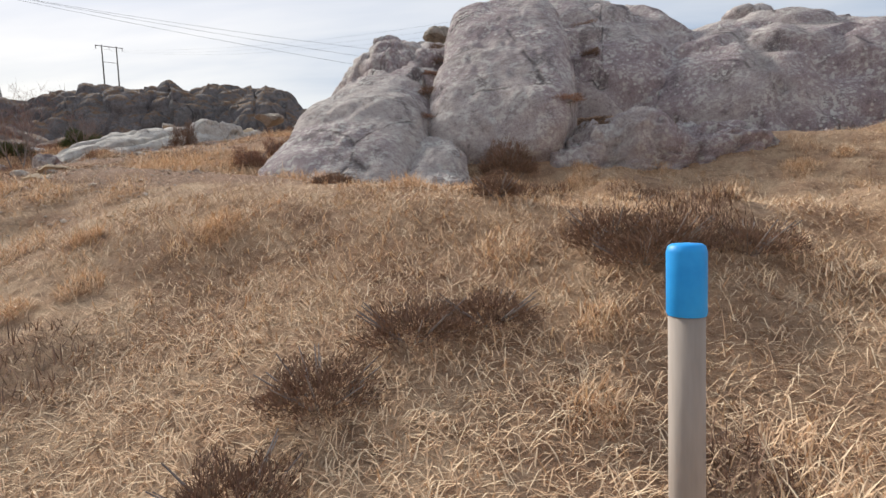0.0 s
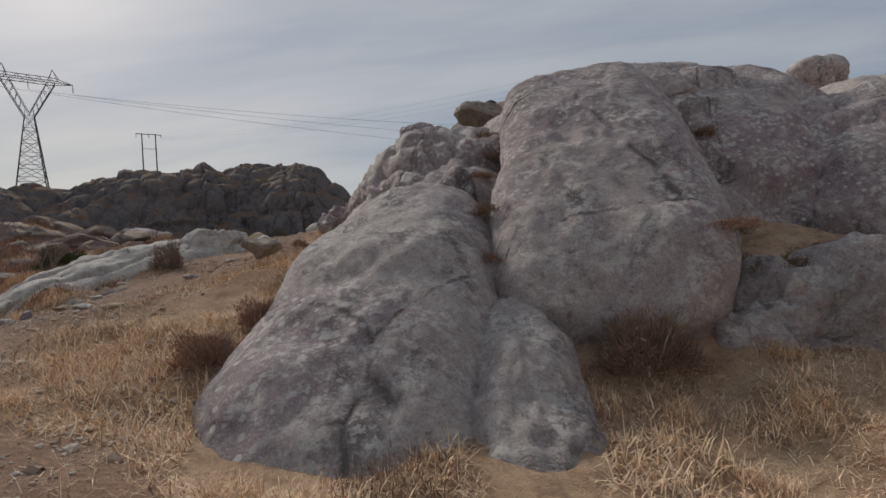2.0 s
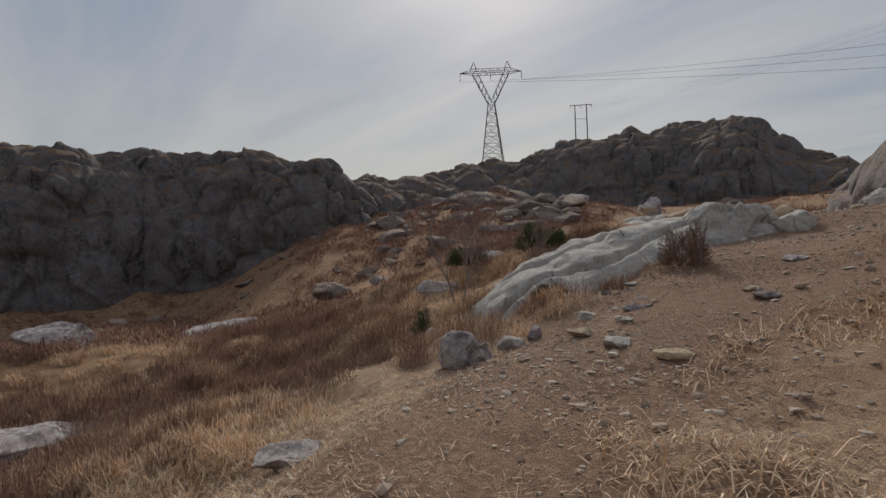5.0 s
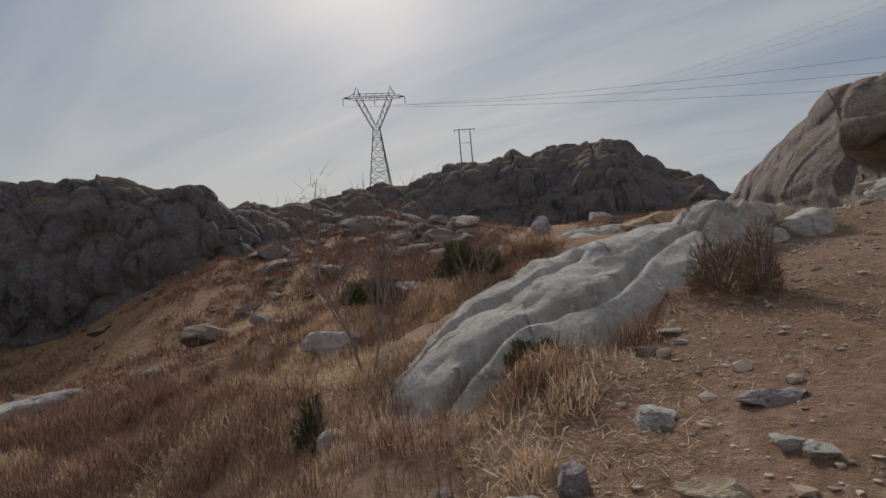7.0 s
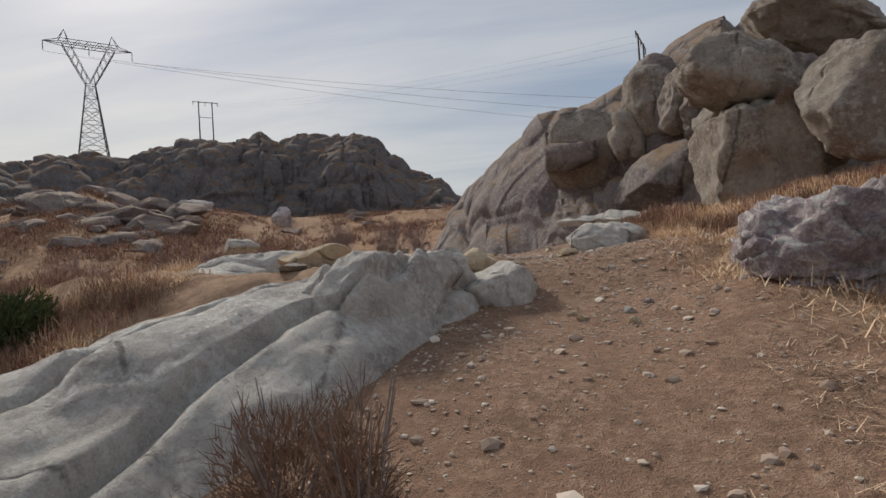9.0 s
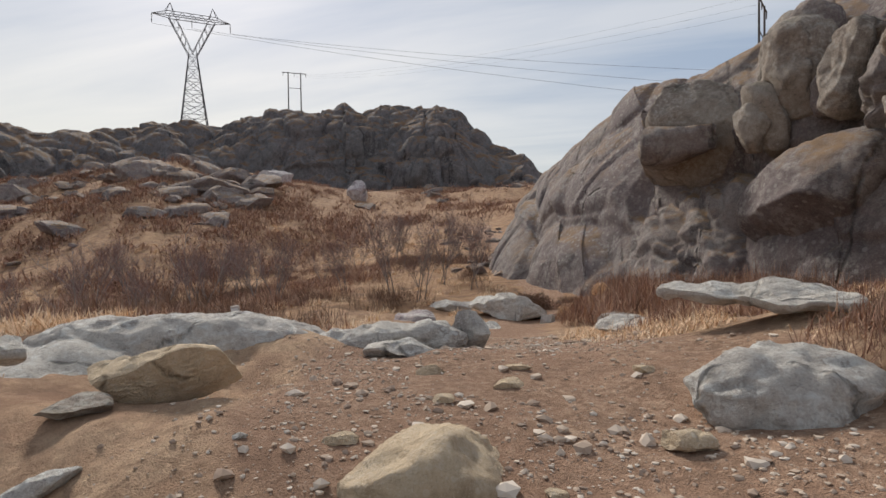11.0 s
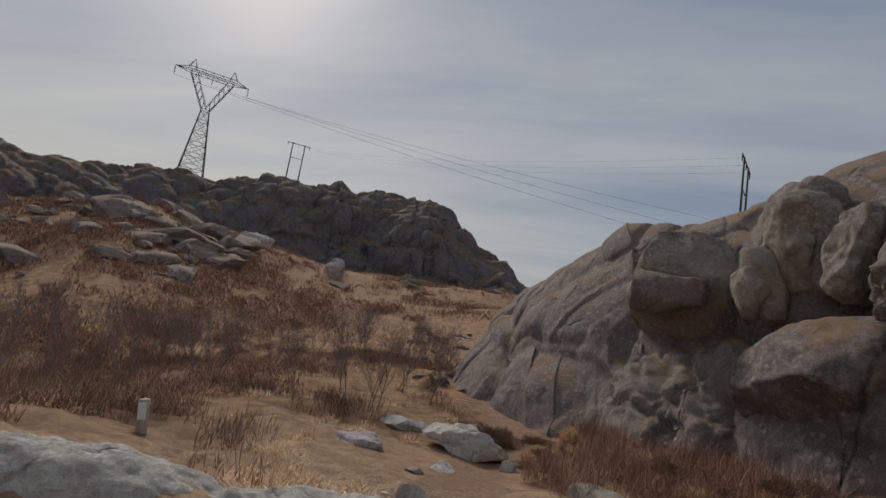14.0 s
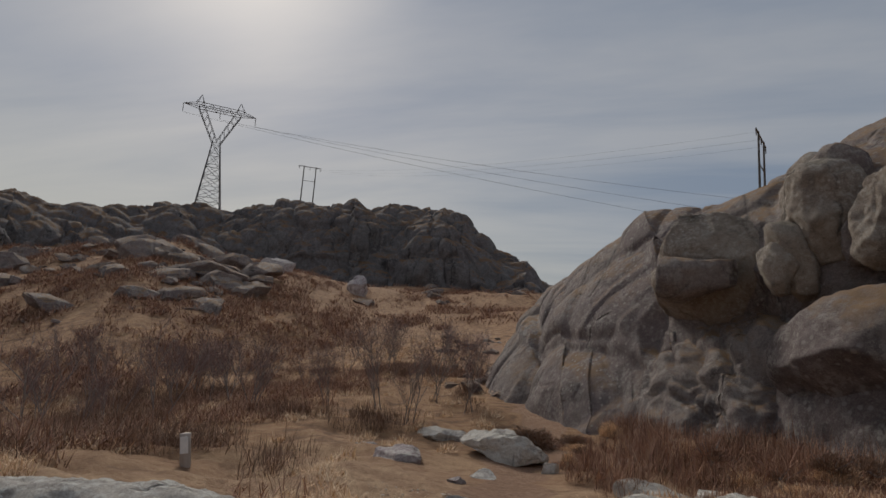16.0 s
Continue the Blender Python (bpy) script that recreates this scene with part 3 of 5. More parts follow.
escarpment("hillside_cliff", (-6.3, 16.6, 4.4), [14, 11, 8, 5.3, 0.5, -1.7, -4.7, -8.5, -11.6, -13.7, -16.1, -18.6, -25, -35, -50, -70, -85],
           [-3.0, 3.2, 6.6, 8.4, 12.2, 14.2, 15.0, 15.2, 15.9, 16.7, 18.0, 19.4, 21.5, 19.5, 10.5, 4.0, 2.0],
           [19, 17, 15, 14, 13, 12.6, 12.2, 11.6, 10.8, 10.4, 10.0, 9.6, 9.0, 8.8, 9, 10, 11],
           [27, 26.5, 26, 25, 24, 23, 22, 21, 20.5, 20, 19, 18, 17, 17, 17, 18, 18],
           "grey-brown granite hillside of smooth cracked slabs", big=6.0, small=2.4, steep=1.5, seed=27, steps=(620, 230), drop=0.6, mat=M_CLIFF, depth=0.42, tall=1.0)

# ---------------------------------------------------------------- the dome above the start
rock("rock_dome", 2.9, 17.5, 0.2, (5.2, 6.6, 5.85), (0, 0, 8), "great smooth grey granite dome rising from the heath", "rock", seed=4, sub=6, rough=0.035, crack=0.2, cell=3.4, power=2.2)
rock("rock_lobe", -1.45, 8.55, 0.42, (1.25, 3.4, 1.05), (35, 0, -6), "sloping grey-lilac granite lobe at the foot of the dome", "rock", seed=5, sub=6, rough=0.024, power=2.5)
rock("rock_lobe", -0.16, 7.35, 0.0, (0.5, 1.95, 0.55), (36, 0, 2), "narrow pale granite lobe split from its neighbour", "rock", seed=6, sub=6, rough=0.06, power=2.4)
rock("rock_facing", 1.1, 10.75, 2.42, (1.2, 2.95, 0.9), (40, 0, -9), "smooth sloping granite panel on the dome", "rock", seed=7, sub=6, rough=0.03, power=4.2)
rock("rock_shoulder", -1.0, 13.6, 1.7, (2.0, 3.0, 2.4), (20, 0, 10), "cracked granite shoulder beside the dome", "rock", seed=8, sub=6, rough=0.08, crack=0.16, cell=1.1, power=2.3)
rock("rock_apron", 7.9, 16.4, 0.4, (5.5, 6.6, 4.3), (0, 0, -20), "broad sloping granite apron with dark stains", "rock", seed=9, sub=6, rough=0.045, crack=0.2, cell=2.2, power=2.3)
rock("rock_ledge", 4.0, 9.2, 0.55, (2.6, 0.9, 0.72), (0, 0, 8), "low dark lichen-spotted granite ledge at the edge of the grass", "rock", seed=10, sub=6, rough=0.14, crack=0.1, cell=0.6, power=3.0)
rock("crown_boulder", 15.6, 29.8, 9.1, (1.25, 1.25, 0.95), (0, 0, -25), "dark mossy boulder perched on the skyline", "rock", seed=11, sub=4, facet=0.15, power=3.4)
rock("rock_outcrop", -8.3, 14.7, 1.86, (1.1, 2.95, 0.75), (17, 11, -16), "pale grooved granite slab sloping down beside the trail", "rock", seed=12, sub=6, rough=0.04, groove=0.16, power=2.5, mat=M_PALE)
rock("rock_outcrop", -7.3, 16.75, 2.68, (0.72, 1.05, 0.64), (12, 6, -16), "ribbed upper end of the pale granite slab", "rock", seed=75, sub=6, mat=M_PALE, cuts=5, groove=0.12, rough=0.06, power=2.4)
rock("rock_outcrop", -10.9, 18.6, 2.62, (1.0, 1.6, 0.5), (12, 4, -40), "pale granite slab behind the grooved one", "rock", seed=13, sub=5, rough=0.05, power=2.4, mat=M_PALE)
rock("boulder", -6.42, 17.42, 2.74, (0.42, 0.34, 0.36), (0, 0, 12), label="rounded grey boulder at the end of the rock slab", seed=32, sub=5, mat=M_PALE, cuts=9, rough=0.07)
rock("boulder", -6.75, 18.1, 3.02, (0.36, 0.3, 0.2), (0, 0, 20), label="flaking ochre rock sunk behind the rounded boulder", seed=36, sub=5, mat=M_OCHRE, cuts=9, rough=0.07)
rock("bedrock_hump", -9.6, 19.8, 3.03, (1.4, 0.5, 0.34), (0, 3, 30), "long pale smooth bedrock hump on the crest of the trail", "rock", seed=16, sub=6, rough=0.05, power=2.3, mat=M_PALE)
rock("bedrock_hump", -8.1, 20.5, 3.05, (0.85, 0.26, 0.2), (0, -3, 24), "low pale tail of the bedrock hump", "rock", seed=17, sub=5, rough=0.1, power=2.3, mat=M_PALE)
rock("rock_slab", -8.74, 18.6, 3.2, (0.56, 0.27, 0.17), (6, -11, 29), "ochre-stained granite slab lying on bare earth", "rock", seed=18, sub=5, cuts=11, power=3.2, mat=M_OCHRE)
rock("boulder", -7.38, 21.0, 3.1, (0.27, 0.2, 0.27), (10, 8, 20), "whitish granite block resting on the earth bank", "rock", seed=19, sub=5, cuts=12, mat=M_PALE)

# ---------------------------------------------------------------- the hillside of blocks
rock("cliff_block", -4.18, 31.48, 6.60, (1.21, 1.21, 1.45), (0, 8, -9), label="dark overhanging granite block in the cliff", category="rock", seed=53, sub=5, mat=M_BROWN, cuts=7, facet=0.12, power=3.0, rough=0.05)
rock("cliff_block", -4.68, 30.41, 6.25, (0.95, 0.95, 0.55), (0, -4, -7), label="granite block with a flat underside", category="rock", seed=54, sub=4, mat=M_CLIFF, cuts=7, facet=0.15, power=3.2)
rock("cliff_boulder", -2.99, 29.08, 6.49, (0.55, 0.55, 0.82), (0, -12, -15), label="tall rounded granite boulder wedged in the cliff", category="rock", seed=56, sub=4, mat=M_BROWN, cuts=7, facet=0.18, power=2.4)
rock("cliff_boulder", -3.28, 28.94, 6.32, (0.34, 0.34, 0.54), (0, -14, -14), label="tall rounded granite boulder wedged in the cliff", category="rock", seed=57, sub=4, mat=M_BROWN, cuts=7, facet=0.15)
rock("cliff_boulder", -2.34, 29.08, 7.42, (0.77, 0.77, 1.05), (0, -6, -18), label="tall rounded granite boulder wedged in the cliff", category="rock", seed=58, sub=5, mat=M_BROWN, cuts=7, facet=0.2, power=2.6)
rock("cliff_boulder", -2.20, 30.53, 8.36, (0.62, 0.62, 0.78), (0, 14, -17), label="tall rounded granite boulder wedged in the cliff", category="rock", seed=59, sub=4, mat=M_BROWN, cuts=7, facet=0.2)
rock("cliff_boulder", -1.90, 27.80, 7.10, (0.53, 0.53, 0.97), (0, 4, -17), label="tall rounded granite boulder wedged in the cliff", category="rock", seed=60, sub=5, mat=M_BROWN, cuts=7, facet=0.15, power=2.4)
rock("cliff_boulder", -2.13, 29.24, 8.17, (0.56, 0.56, 0.72), (0, 12, -15), label="tall rounded granite boulder wedged in the cliff", category="rock", seed=61, sub=4, mat=M_CLIFF, cuts=7, facet=0.15)
rock("cliff_boulder", -2.17, 28.22, 6.73, (0.29, 0.29, 0.44), (0, 0, -16), label="tall rounded granite boulder wedged in the cliff", category="rock", seed=62, sub=4, mat=M_CLIFF, cuts=7, facet=0.15)
rock("cliff_boulder", -1.57, 26.64, 6.65, (0.56, 0.56, 0.99), (0, 12, -20), label="dark lichen-crusted boulder in the cliff", category="rock", seed=63, sub=5, mat=M_CLIFF, cuts=7, facet=0.3, power=2.3, rough=0.1)
rock("cliff_boulder", -1.44, 25.87, 5.87, (0.68, 0.68, 0.92), (0, 20, -22), label="pale fractured boulder in the cliff", category="rock", seed=64, sub=5, mat=M_BROWN, cuts=7, facet=0.28, power=2.4)
rock("cliff_boulder", -0.71, 26.65, 6.92, (1.02, 1.02, 0.82), (0, 18, -24), label="broad pale brown boulder crowning the cliff", category="rock", seed=65, sub=5, mat=M_BROWN, cuts=7, facet=0.2)
rock("cliff_slab", -3.02, 30.45, 4.19, (3.21, 3.21, 1.49), (20, -28, -13), label="sloping smooth granite slab at the foot of the cliff", category="rock", seed=66, sub=6, mat=M_CLIFF, cuts=7, rough=0.07, groove=0.13, crack=0.13, cell=1.33, power=2.2)
rock("cliff_slab", -2.36, 27.93, 4.95, (1.53, 1.84, 0.91), (15, -32, -15), label="sloping smooth granite slab at the foot of the cliff", category="rock", seed=67, sub=5, mat=M_CLIFF, cuts=7, rough=0.05, power=2.2)
rock("cliff_slab", -1.95, 23.57, 4.33, (0.48, 0.58, 0.73), (0, -20, -25), label="pale smooth granite slab above the earth bank", category="rock", seed=68, sub=5, mat=M_BROWN, cuts=7, facet=0.1)
rock("cliff_slab", -1.79, 22.98, 4.62, (1.33, 1.33, 1.19), (10, -20, -20), label="pale ribbed granite slab in the cliff", category="rock", seed=69, sub=5, mat=M_BROWN, cuts=7, groove=0.07, facet=0.12)
rock("cliff_boulder", -1.65, 23.63, 6.27, (1.43, 1.43, 0.60), (0, 20, -20), label="pale jointed granite block in the cliff", category="rock", seed=70, sub=5, mat=M_BROWN, cuts=7, crack=0.08, cell=0.66, power=3)
rock("cliff_boulder", -0.89, 21.14, 5.15, (0.95, 0.95, 0.95), (0, -15, -27), label="big pale rounded boulder on the slope", category="rock", seed=71, sub=5, mat=M_BROWN, cuts=7, facet=0.12, power=2.4)
rock("cliff_boulder", 0.32, 24.97, 7.67, (1.56, 1.56, 0.61), (0, 20, -25), label="lichen-grey boulder on the hillside", category="rock", seed=72, sub=5, mat=M_BROWN, cuts=7, crack=0.10, cell=0.80)
rock("rock_bank", -3.44, 16.72, 2.94, (1.01, 0.81, 0.58), (0, -6, -23), label="rough grey-lilac bedrock bank beside the trail", category="rock", seed=73, sub=6, mat=M_ROCK, rough=0.14, crack=0.09, cell=0.45, power=2.8)

# ---------------------------------------------------------------- stones
rock("boulder", -7.55, 10.35, ground_z(-7.55, 10.35) + 0.1, (0.34, 0.26, 0.24), (0, 0, 40), label="dark grey pointed boulder standing beside the trail", seed=1, sub=5, mat=M_ROCK, cuts=10, facet=0.25, power=2.0, rough=0.09)
rock("stone", -5.74, 6.48, 0.74, (0.31, 0.28, 0.09), (0, 0, 71), label="pale stepping slab with a blue paint dab", seed=2, sub=4, mat=M_OCHRE, cuts=10, facet=0.15)
rock("stone", -4.86, 6.60, 0.94, (0.16, 0.15, 0.05), (0, 0, 65), label="pale flat granite slab lying half sunk in the heath", seed=3, sub=4, mat=M_OCHRE, cuts=10, facet=0.15)
rock("stone", -4.86, 6.90, 1.01, (0.10, 0.09, 0.04), (0, 0, 60), label="pale flat granite slab lying half sunk in the heath", seed=4, sub=4, mat=M_PALE, cuts=10, facet=0.15)
rock("stone", -5.16, 7.33, 1.08, (0.20, 0.17, 0.06), (0, 0, 57), label="pale flat granite slab lying half sunk in the heath", seed=5, sub=4, mat=M_OCHRE, cuts=10, facet=0.15)
rock("stone", -5.72, 7.48, 1.07, (0.14, 0.12, 0.06), (0, 0, 59), label="pale flat granite slab lying half sunk in the heath", seed=6, sub=4, mat=M_PALE, cuts=10, facet=0.15)
rock("stone", -7.20, 8.24, 1.05, (0.31, 0.28, 0.07), (0, 0, 60), label="pale flat granite slab lying half sunk in the heath", seed=7, sub=4, mat=M_ROCK, cuts=10, facet=0.15)
rock("stone", -7.98, 7.00, 0.51, (0.22, 0.20, 0.10), (0, 0, 73), label="grey angular granite stone lying on the trail", seed=8, sub=4, mat=M_PALE, cuts=10, facet=0.2)
rock("stone", -11.57, 6.36, -0.29, (1.41, 0.71, 0.34), (0, 0, 108), label="long lilac-grey bedrock slab showing through the heath", seed=9, sub=4, mat=M_ROCK, cuts=10)
rock("stone", -20.36, 8.43, 0.30, (1.09, 0.65, 0.44), (0, 0, 80), label="grey pointed rock in the heath slope", seed=12, sub=4, mat=M_ROCK, cuts=10)
rock("boulder", -3.63, 11.23, 2.14, (0.30, 0.24, 0.15), (0, 0, 17), label="brownish split rock beside the rising trail", seed=14, sub=3, mat=M_BROWN, cuts=10, facet=0.25)
rock("stone", -6.02, 10.70, 1.71, (0.18, 0.15, 0.05), (0, 0, 37), label="small grey stone lying on trodden brown earth", seed=15, sub=4, mat=M_PALE, cuts=10)
rock("stone", -5.46, 10.52, 1.66, (0.17, 0.14, 0.04), (0, 0, 34), label="small grey stone lying on trodden brown earth", seed=16, sub=4, mat=M_OCHRE, cuts=10)
rock("stone", -6.98, 11.72, 1.87, (0.15, 0.12, 0.07), (0, 0, 16), label="grey angular granite stone lying on the trail", seed=17, sub=4, mat=M_PALE, cuts=10, facet=0.2)
rock("stone", -6.34, 11.36, 1.83, (0.09, 0.07, 0.04), (0, 0, 5), label="grey angular granite stone lying on the trail", seed=18, sub=4, mat=M_PALE, cuts=10, facet=0.2)
rock("stone", -6.22, 11.28, 1.82, (0.09, 0.08, 0.04), (0, 0, 3), label="grey angular granite stone lying on the trail", seed=19, sub=4, mat=M_PALE, cuts=10, facet=0.2)
rock("stone", -6.57, 11.02, 1.72, (0.17, 0.13, 0.06), (0, 0, 11), label="grey angular granite stone lying on the trail", seed=20, sub=4, mat=M_OCHRE, cuts=10, facet=0.2)
rock("stone", -6.45, 11.87, 1.97, (0.20, 0.14, 0.04), (0, 0, 6), label="pale flat granite slab lying half sunk in the heath", seed=21, sub=4, mat=M_ROCK, cuts=10, facet=0.2)
rock("stone", -7.39, 10.81, 1.63, (0.21, 0.12, 0.11), (0, 0, 6), label="long pale rock lying along the slope", seed=22, sub=4, mat=M_PALE, cuts=10, facet=0.15)
rock("stone", -7.20, 11.05, 1.67, (0.10, 0.07, 0.11), (0, 0, 24), label="upright grey rock leaning on the slope", seed=23, sub=3, mat=M_ROCK, cuts=10, facet=0.25)
rock("stone", -9.62, 11.78, 1.36, (0.17, 0.12, 0.12), (0, 0, 48), label="grey rock among dry grass", seed=24, sub=3, mat=M_ROCK, cuts=10)
rock("stone", -11.97, 13.85, 1.51, (0.53, 0.37, 0.24), (0, 0, 48), label="mossy grey rock among leafless shrubs", seed=25, sub=4, mat=M_ROCK, cuts=10, facet=0.15)
rock("stone", -11.96, 15.65, 2.35, (0.45, 0.32, 0.20), (0, 0, 40), label="grey bedrock hump among shrubs", seed=26, sub=4, mat=M_ROCK, cuts=10)
rock("stone", -22.81, 13.34, -0.05, (1.55, 0.78, 0.48), (0, 0, 94), label="long lilac-grey bedrock slab showing through the heath", seed=27, sub=4, mat=M_ROCK, cuts=10)
rock("stone", -9.23, 11.93, 1.36, (0.07, 0.07, 0.03), (0, 0, 44), label="small grey stone lying on trodden brown earth", seed=29, sub=4, mat=M_PALE, cuts=10)
rock("stone", -9.02, 11.83, 1.32, (0.07, 0.07, 0.02), (0, 0, 43), label="small grey stone lying on trodden brown earth", seed=30, sub=4, mat=M_PALE, cuts=10)
rock("stone", -7.99, 11.07, 1.53, (0.07, 0.07, 0.04), (0, 0, 38), label="small grey stone lying on trodden brown earth", seed=31, sub=4, mat=M_ROCK, cuts=10)
rock("stone", -5.50, 12.46, 2.15, (0.07, 0.06, 0.04), (0, 0, -16), label="small grey stone lying on trodden brown earth", seed=33, sub=4, mat=M_OCHRE, cuts=10)
rock("stone", -5.42, 12.46, 2.16, (0.05, 0.04, 0.03), (0, 0, -18), label="small grey stone lying on trodden brown earth", seed=34, sub=4, mat=M_PALE, cuts=10)
rock("stone", -5.49, 14.05, 2.50, (0.18, 0.15, 0.06), (0, 0, -9), label="pale flat granite slab lying half sunk in the heath", seed=35, sub=4, mat=M_ROCK, cuts=10, facet=0.2)
rock("stone", -5.29, 12.19, 2.10, (0.16, 0.13, 0.05), (0, 0, -23), label="grey angular granite stone lying on the trail", seed=36, sub=4, mat=M_ROCK, cuts=10, facet=0.2)
rock("stone", -4.75, 13.00, 2.30, (0.07, 0.06, 0.02), (0, 0, -27), label="small grey stone lying on trodden brown earth", seed=37, sub=4, mat=M_PALE, cuts=10)
rock("stone", -5.05, 12.41, 2.19, (0.07, 0.06, 0.04), (0, 0, -27), label="small grey stone lying on trodden brown earth", seed=38, sub=4, mat=M_OCHRE, cuts=10)
rock("stone", -7.22, 13.21, 2.07, (0.11, 0.09, 0.04), (0, 0, 22), label="small grey stone lying on trodden brown earth", seed=39, sub=4, mat=M_PALE, cuts=10)
rock("stone", -7.08, 12.94, 2.04, (0.07, 0.05, 0.02), (0, 0, 21), label="small grey stone lying on trodden brown earth", seed=40, sub=4, mat=M_PALE, cuts=10)
rock("stone", -7.28, 12.71, 1.96, (0.11, 0.09, 0.04), (0, 0, 27), label="small grey stone lying on trodden brown earth", seed=41, sub=4, mat=M_BROWN, cuts=10)
rock("stone", -7.14, 12.67, 1.97, (0.06, 0.04, 0.04), (0, 0, 24), label="small grey stone lying on trodden brown earth", seed=42, sub=4, mat=M_OCHRE, cuts=10)
rock("stone", -8.43, 13.89, 2.15, (0.07, 0.06, 0.04), (0, 0, 33), label="small grey stone lying on trodden brown earth", seed=43, sub=4, mat=M_PALE, cuts=10)
rock("stone", -5.19, 13.37, 2.32, (0.04, 0.03, 0.02), (0, 0, -17), label="small grey stone lying on trodden brown earth", seed=44, sub=4, mat=M_OCHRE, cuts=10)
rock("stone", -6.50, 12.86, 2.10, (0.03, 0.02, 0.01), (0, 0, 9), label="small grey stone lying on trodden brown earth", seed=45, sub=4, mat=M_PALE, cuts=10)
rock("stone", -6.64, 12.31, 2.00, (0.03, 0.02, 0.02), (0, 0, 16), label="small grey stone lying on trodden brown earth", seed=46, sub=4, mat=M_BROWN, cuts=10)
rock("stone", -5.68, 16.56, 3.28, (0.03, 0.02, 0.05), (0, 0, -5), label="grey angular granite stone lying on the trail", seed=47, sub=4, mat=M_OCHRE, cuts=10, facet=0.3)
rock("stone", -5.73, 16.78, 3.29, (0.05, 0.05, 0.03), (0, 0, -2), label="small grey stone lying on trodden brown earth", seed=48, sub=4, mat=M_OCHRE, cuts=10)
rock("stone", -5.30, 16.62, 3.38, (0.05, 0.03, 0.04), (0, 0, -19), label="grey angular granite stone lying on the trail", seed=49, sub=4, mat=M_PALE, cuts=10, facet=0.3)
rock("stone", -5.31, 16.39, 3.32, (0.05, 0.05, 0.03), (0, 0, -22), label="grey angular granite stone lying on the trail", seed=50, sub=4, mat=M_OCHRE, cuts=10, facet=0.3)
rock("stone", -5.12, 16.80, 3.44, (0.04, 0.03, 0.03), (0, 0, -22), label="small grey stone lying on trodden brown earth", seed=51, sub=4, mat=M_ROCK, cuts=10)
rock("stone", -8.83, 18.04, 3.33, (0.21, 0.17, 0.07), (0, 0, 46), label="grey angular granite stone lying on the trail", seed=52, sub=4, mat=M_BROWN, cuts=10)
rock("stone", -5.92, 16.60, 3.25, (0.02, 0.01, 0.01), (0, 0, 4), label="small grey stone lying on trodden brown earth", seed=53, sub=4, mat=M_PALE, cuts=10)
rock("stone", -5.84, 16.49, 3.24, (0.02, 0.01, 0.01), (0, 0, 2), label="small grey stone lying on trodden brown earth", seed=54, sub=4, mat=M_PALE, cuts=10)
rock("stone", -5.99, 17.25, 3.30, (0.02, 0.02, 0.01), (0, 0, 5), label="small grey stone lying on trodden brown earth", seed=55, sub=4, mat=M_PALE, cuts=10)
rock("stone", -6.05, 17.52, 3.31, (0.03, 0.02, 0.01), (0, 0, 6), label="small grey stone lying on trodden brown earth", seed=56, sub=4, mat=M_PALE, cuts=10)
rock("stone", -5.45, 16.82, 3.34, (0.01, 0.01, 0.02), (0, 0, -12), label="small grey stone lying on trodden brown earth", seed=57, sub=4, mat=M_PALE, cuts=10)
rock("boulder", -5.15, 19.15, 3.22, (0.5, 0.36, 0.26), (0, 0, 20), label="large rounded grey boulder set in the earth bank", seed=58, sub=5, mat=M_PALE, cuts=9, rough=0.07, facet=0.12)
rock("stone", -5.65, 18.60, 3.45, (0.13, 0.11, 0.06), (0, 0, -6), label="whitish granite block resting on the earth bank", seed=59, sub=4, mat=M_OCHRE, cuts=10, facet=0.2)
rock("stone", -8.40, 17.59, 3.38, (0.19, 0.13, 0.07), (0, 0, 55), label="grey angular granite stone lying on the trail", seed=60, sub=4, mat=M_PALE, cuts=10, facet=0.2)
rock("stone", -5.85, 27.19, 2.79, (0.43, 0.34, 0.11), (0, 0, -1), label="pale flat granite slab lying half sunk in the heath", seed=61, sub=4, mat=M_PALE, cuts=10)
rock("stone", -7.69, 20.10, 3.29, (0.36, 0.25, 0.09), (0, 0, 22), label="whitish granite block resting on the earth bank", seed=62, sub=3, mat=M_PALE, cuts=10, facet=0.15)
rock("stone", -7.25, 18.23, 3.36, (0.09, 0.07, 0.03), (0, 0, 29), label="small grey stone lying on trodden brown earth", seed=63, sub=4, mat=M_OCHRE, cuts=10)
rock("stone", -6.62, 18.00, 3.33, (0.05, 0.05, 0.04), (0, 0, 17), label="small grey stone lying on trodden brown earth", seed=64, sub=4, mat=M_OCHRE, cuts=10)
rock("stone", -6.18, 18.04, 3.34, (0.05, 0.04, 0.02), (0, 0, 6), label="small grey stone lying on trodden brown earth", seed=65, sub=4, mat=M_OCHRE, cuts=10)
rock("stone", -6.10, 17.82, 3.33, (0.03, 0.02, 0.01), (0, 0, 4), label="small grey stone lying on trodden brown earth", seed=66, sub=4, mat=M_PALE, cuts=10)
rock("stone", -6.04, 17.61, 3.32, (0.03, 0.02, 0.01), (0, 0, 3), label="small grey stone lying on trodden brown earth", seed=67, sub=4, mat=M_PALE, cuts=10)
rock("stone", -6.75, 17.86, 3.30, (0.03, 0.03, 0.02), (0, 0, 22), label="small grey stone lying on trodden brown earth", seed=68, sub=4, mat=M_PALE, cuts=10)
rock("stone", -6.92, 18.84, 3.31, (0.07, 0.05, 0.03), (0, 0, 18), label="small grey stone lying on trodden brown earth", seed=69, sub=4, mat=M_OCHRE, cuts=10)
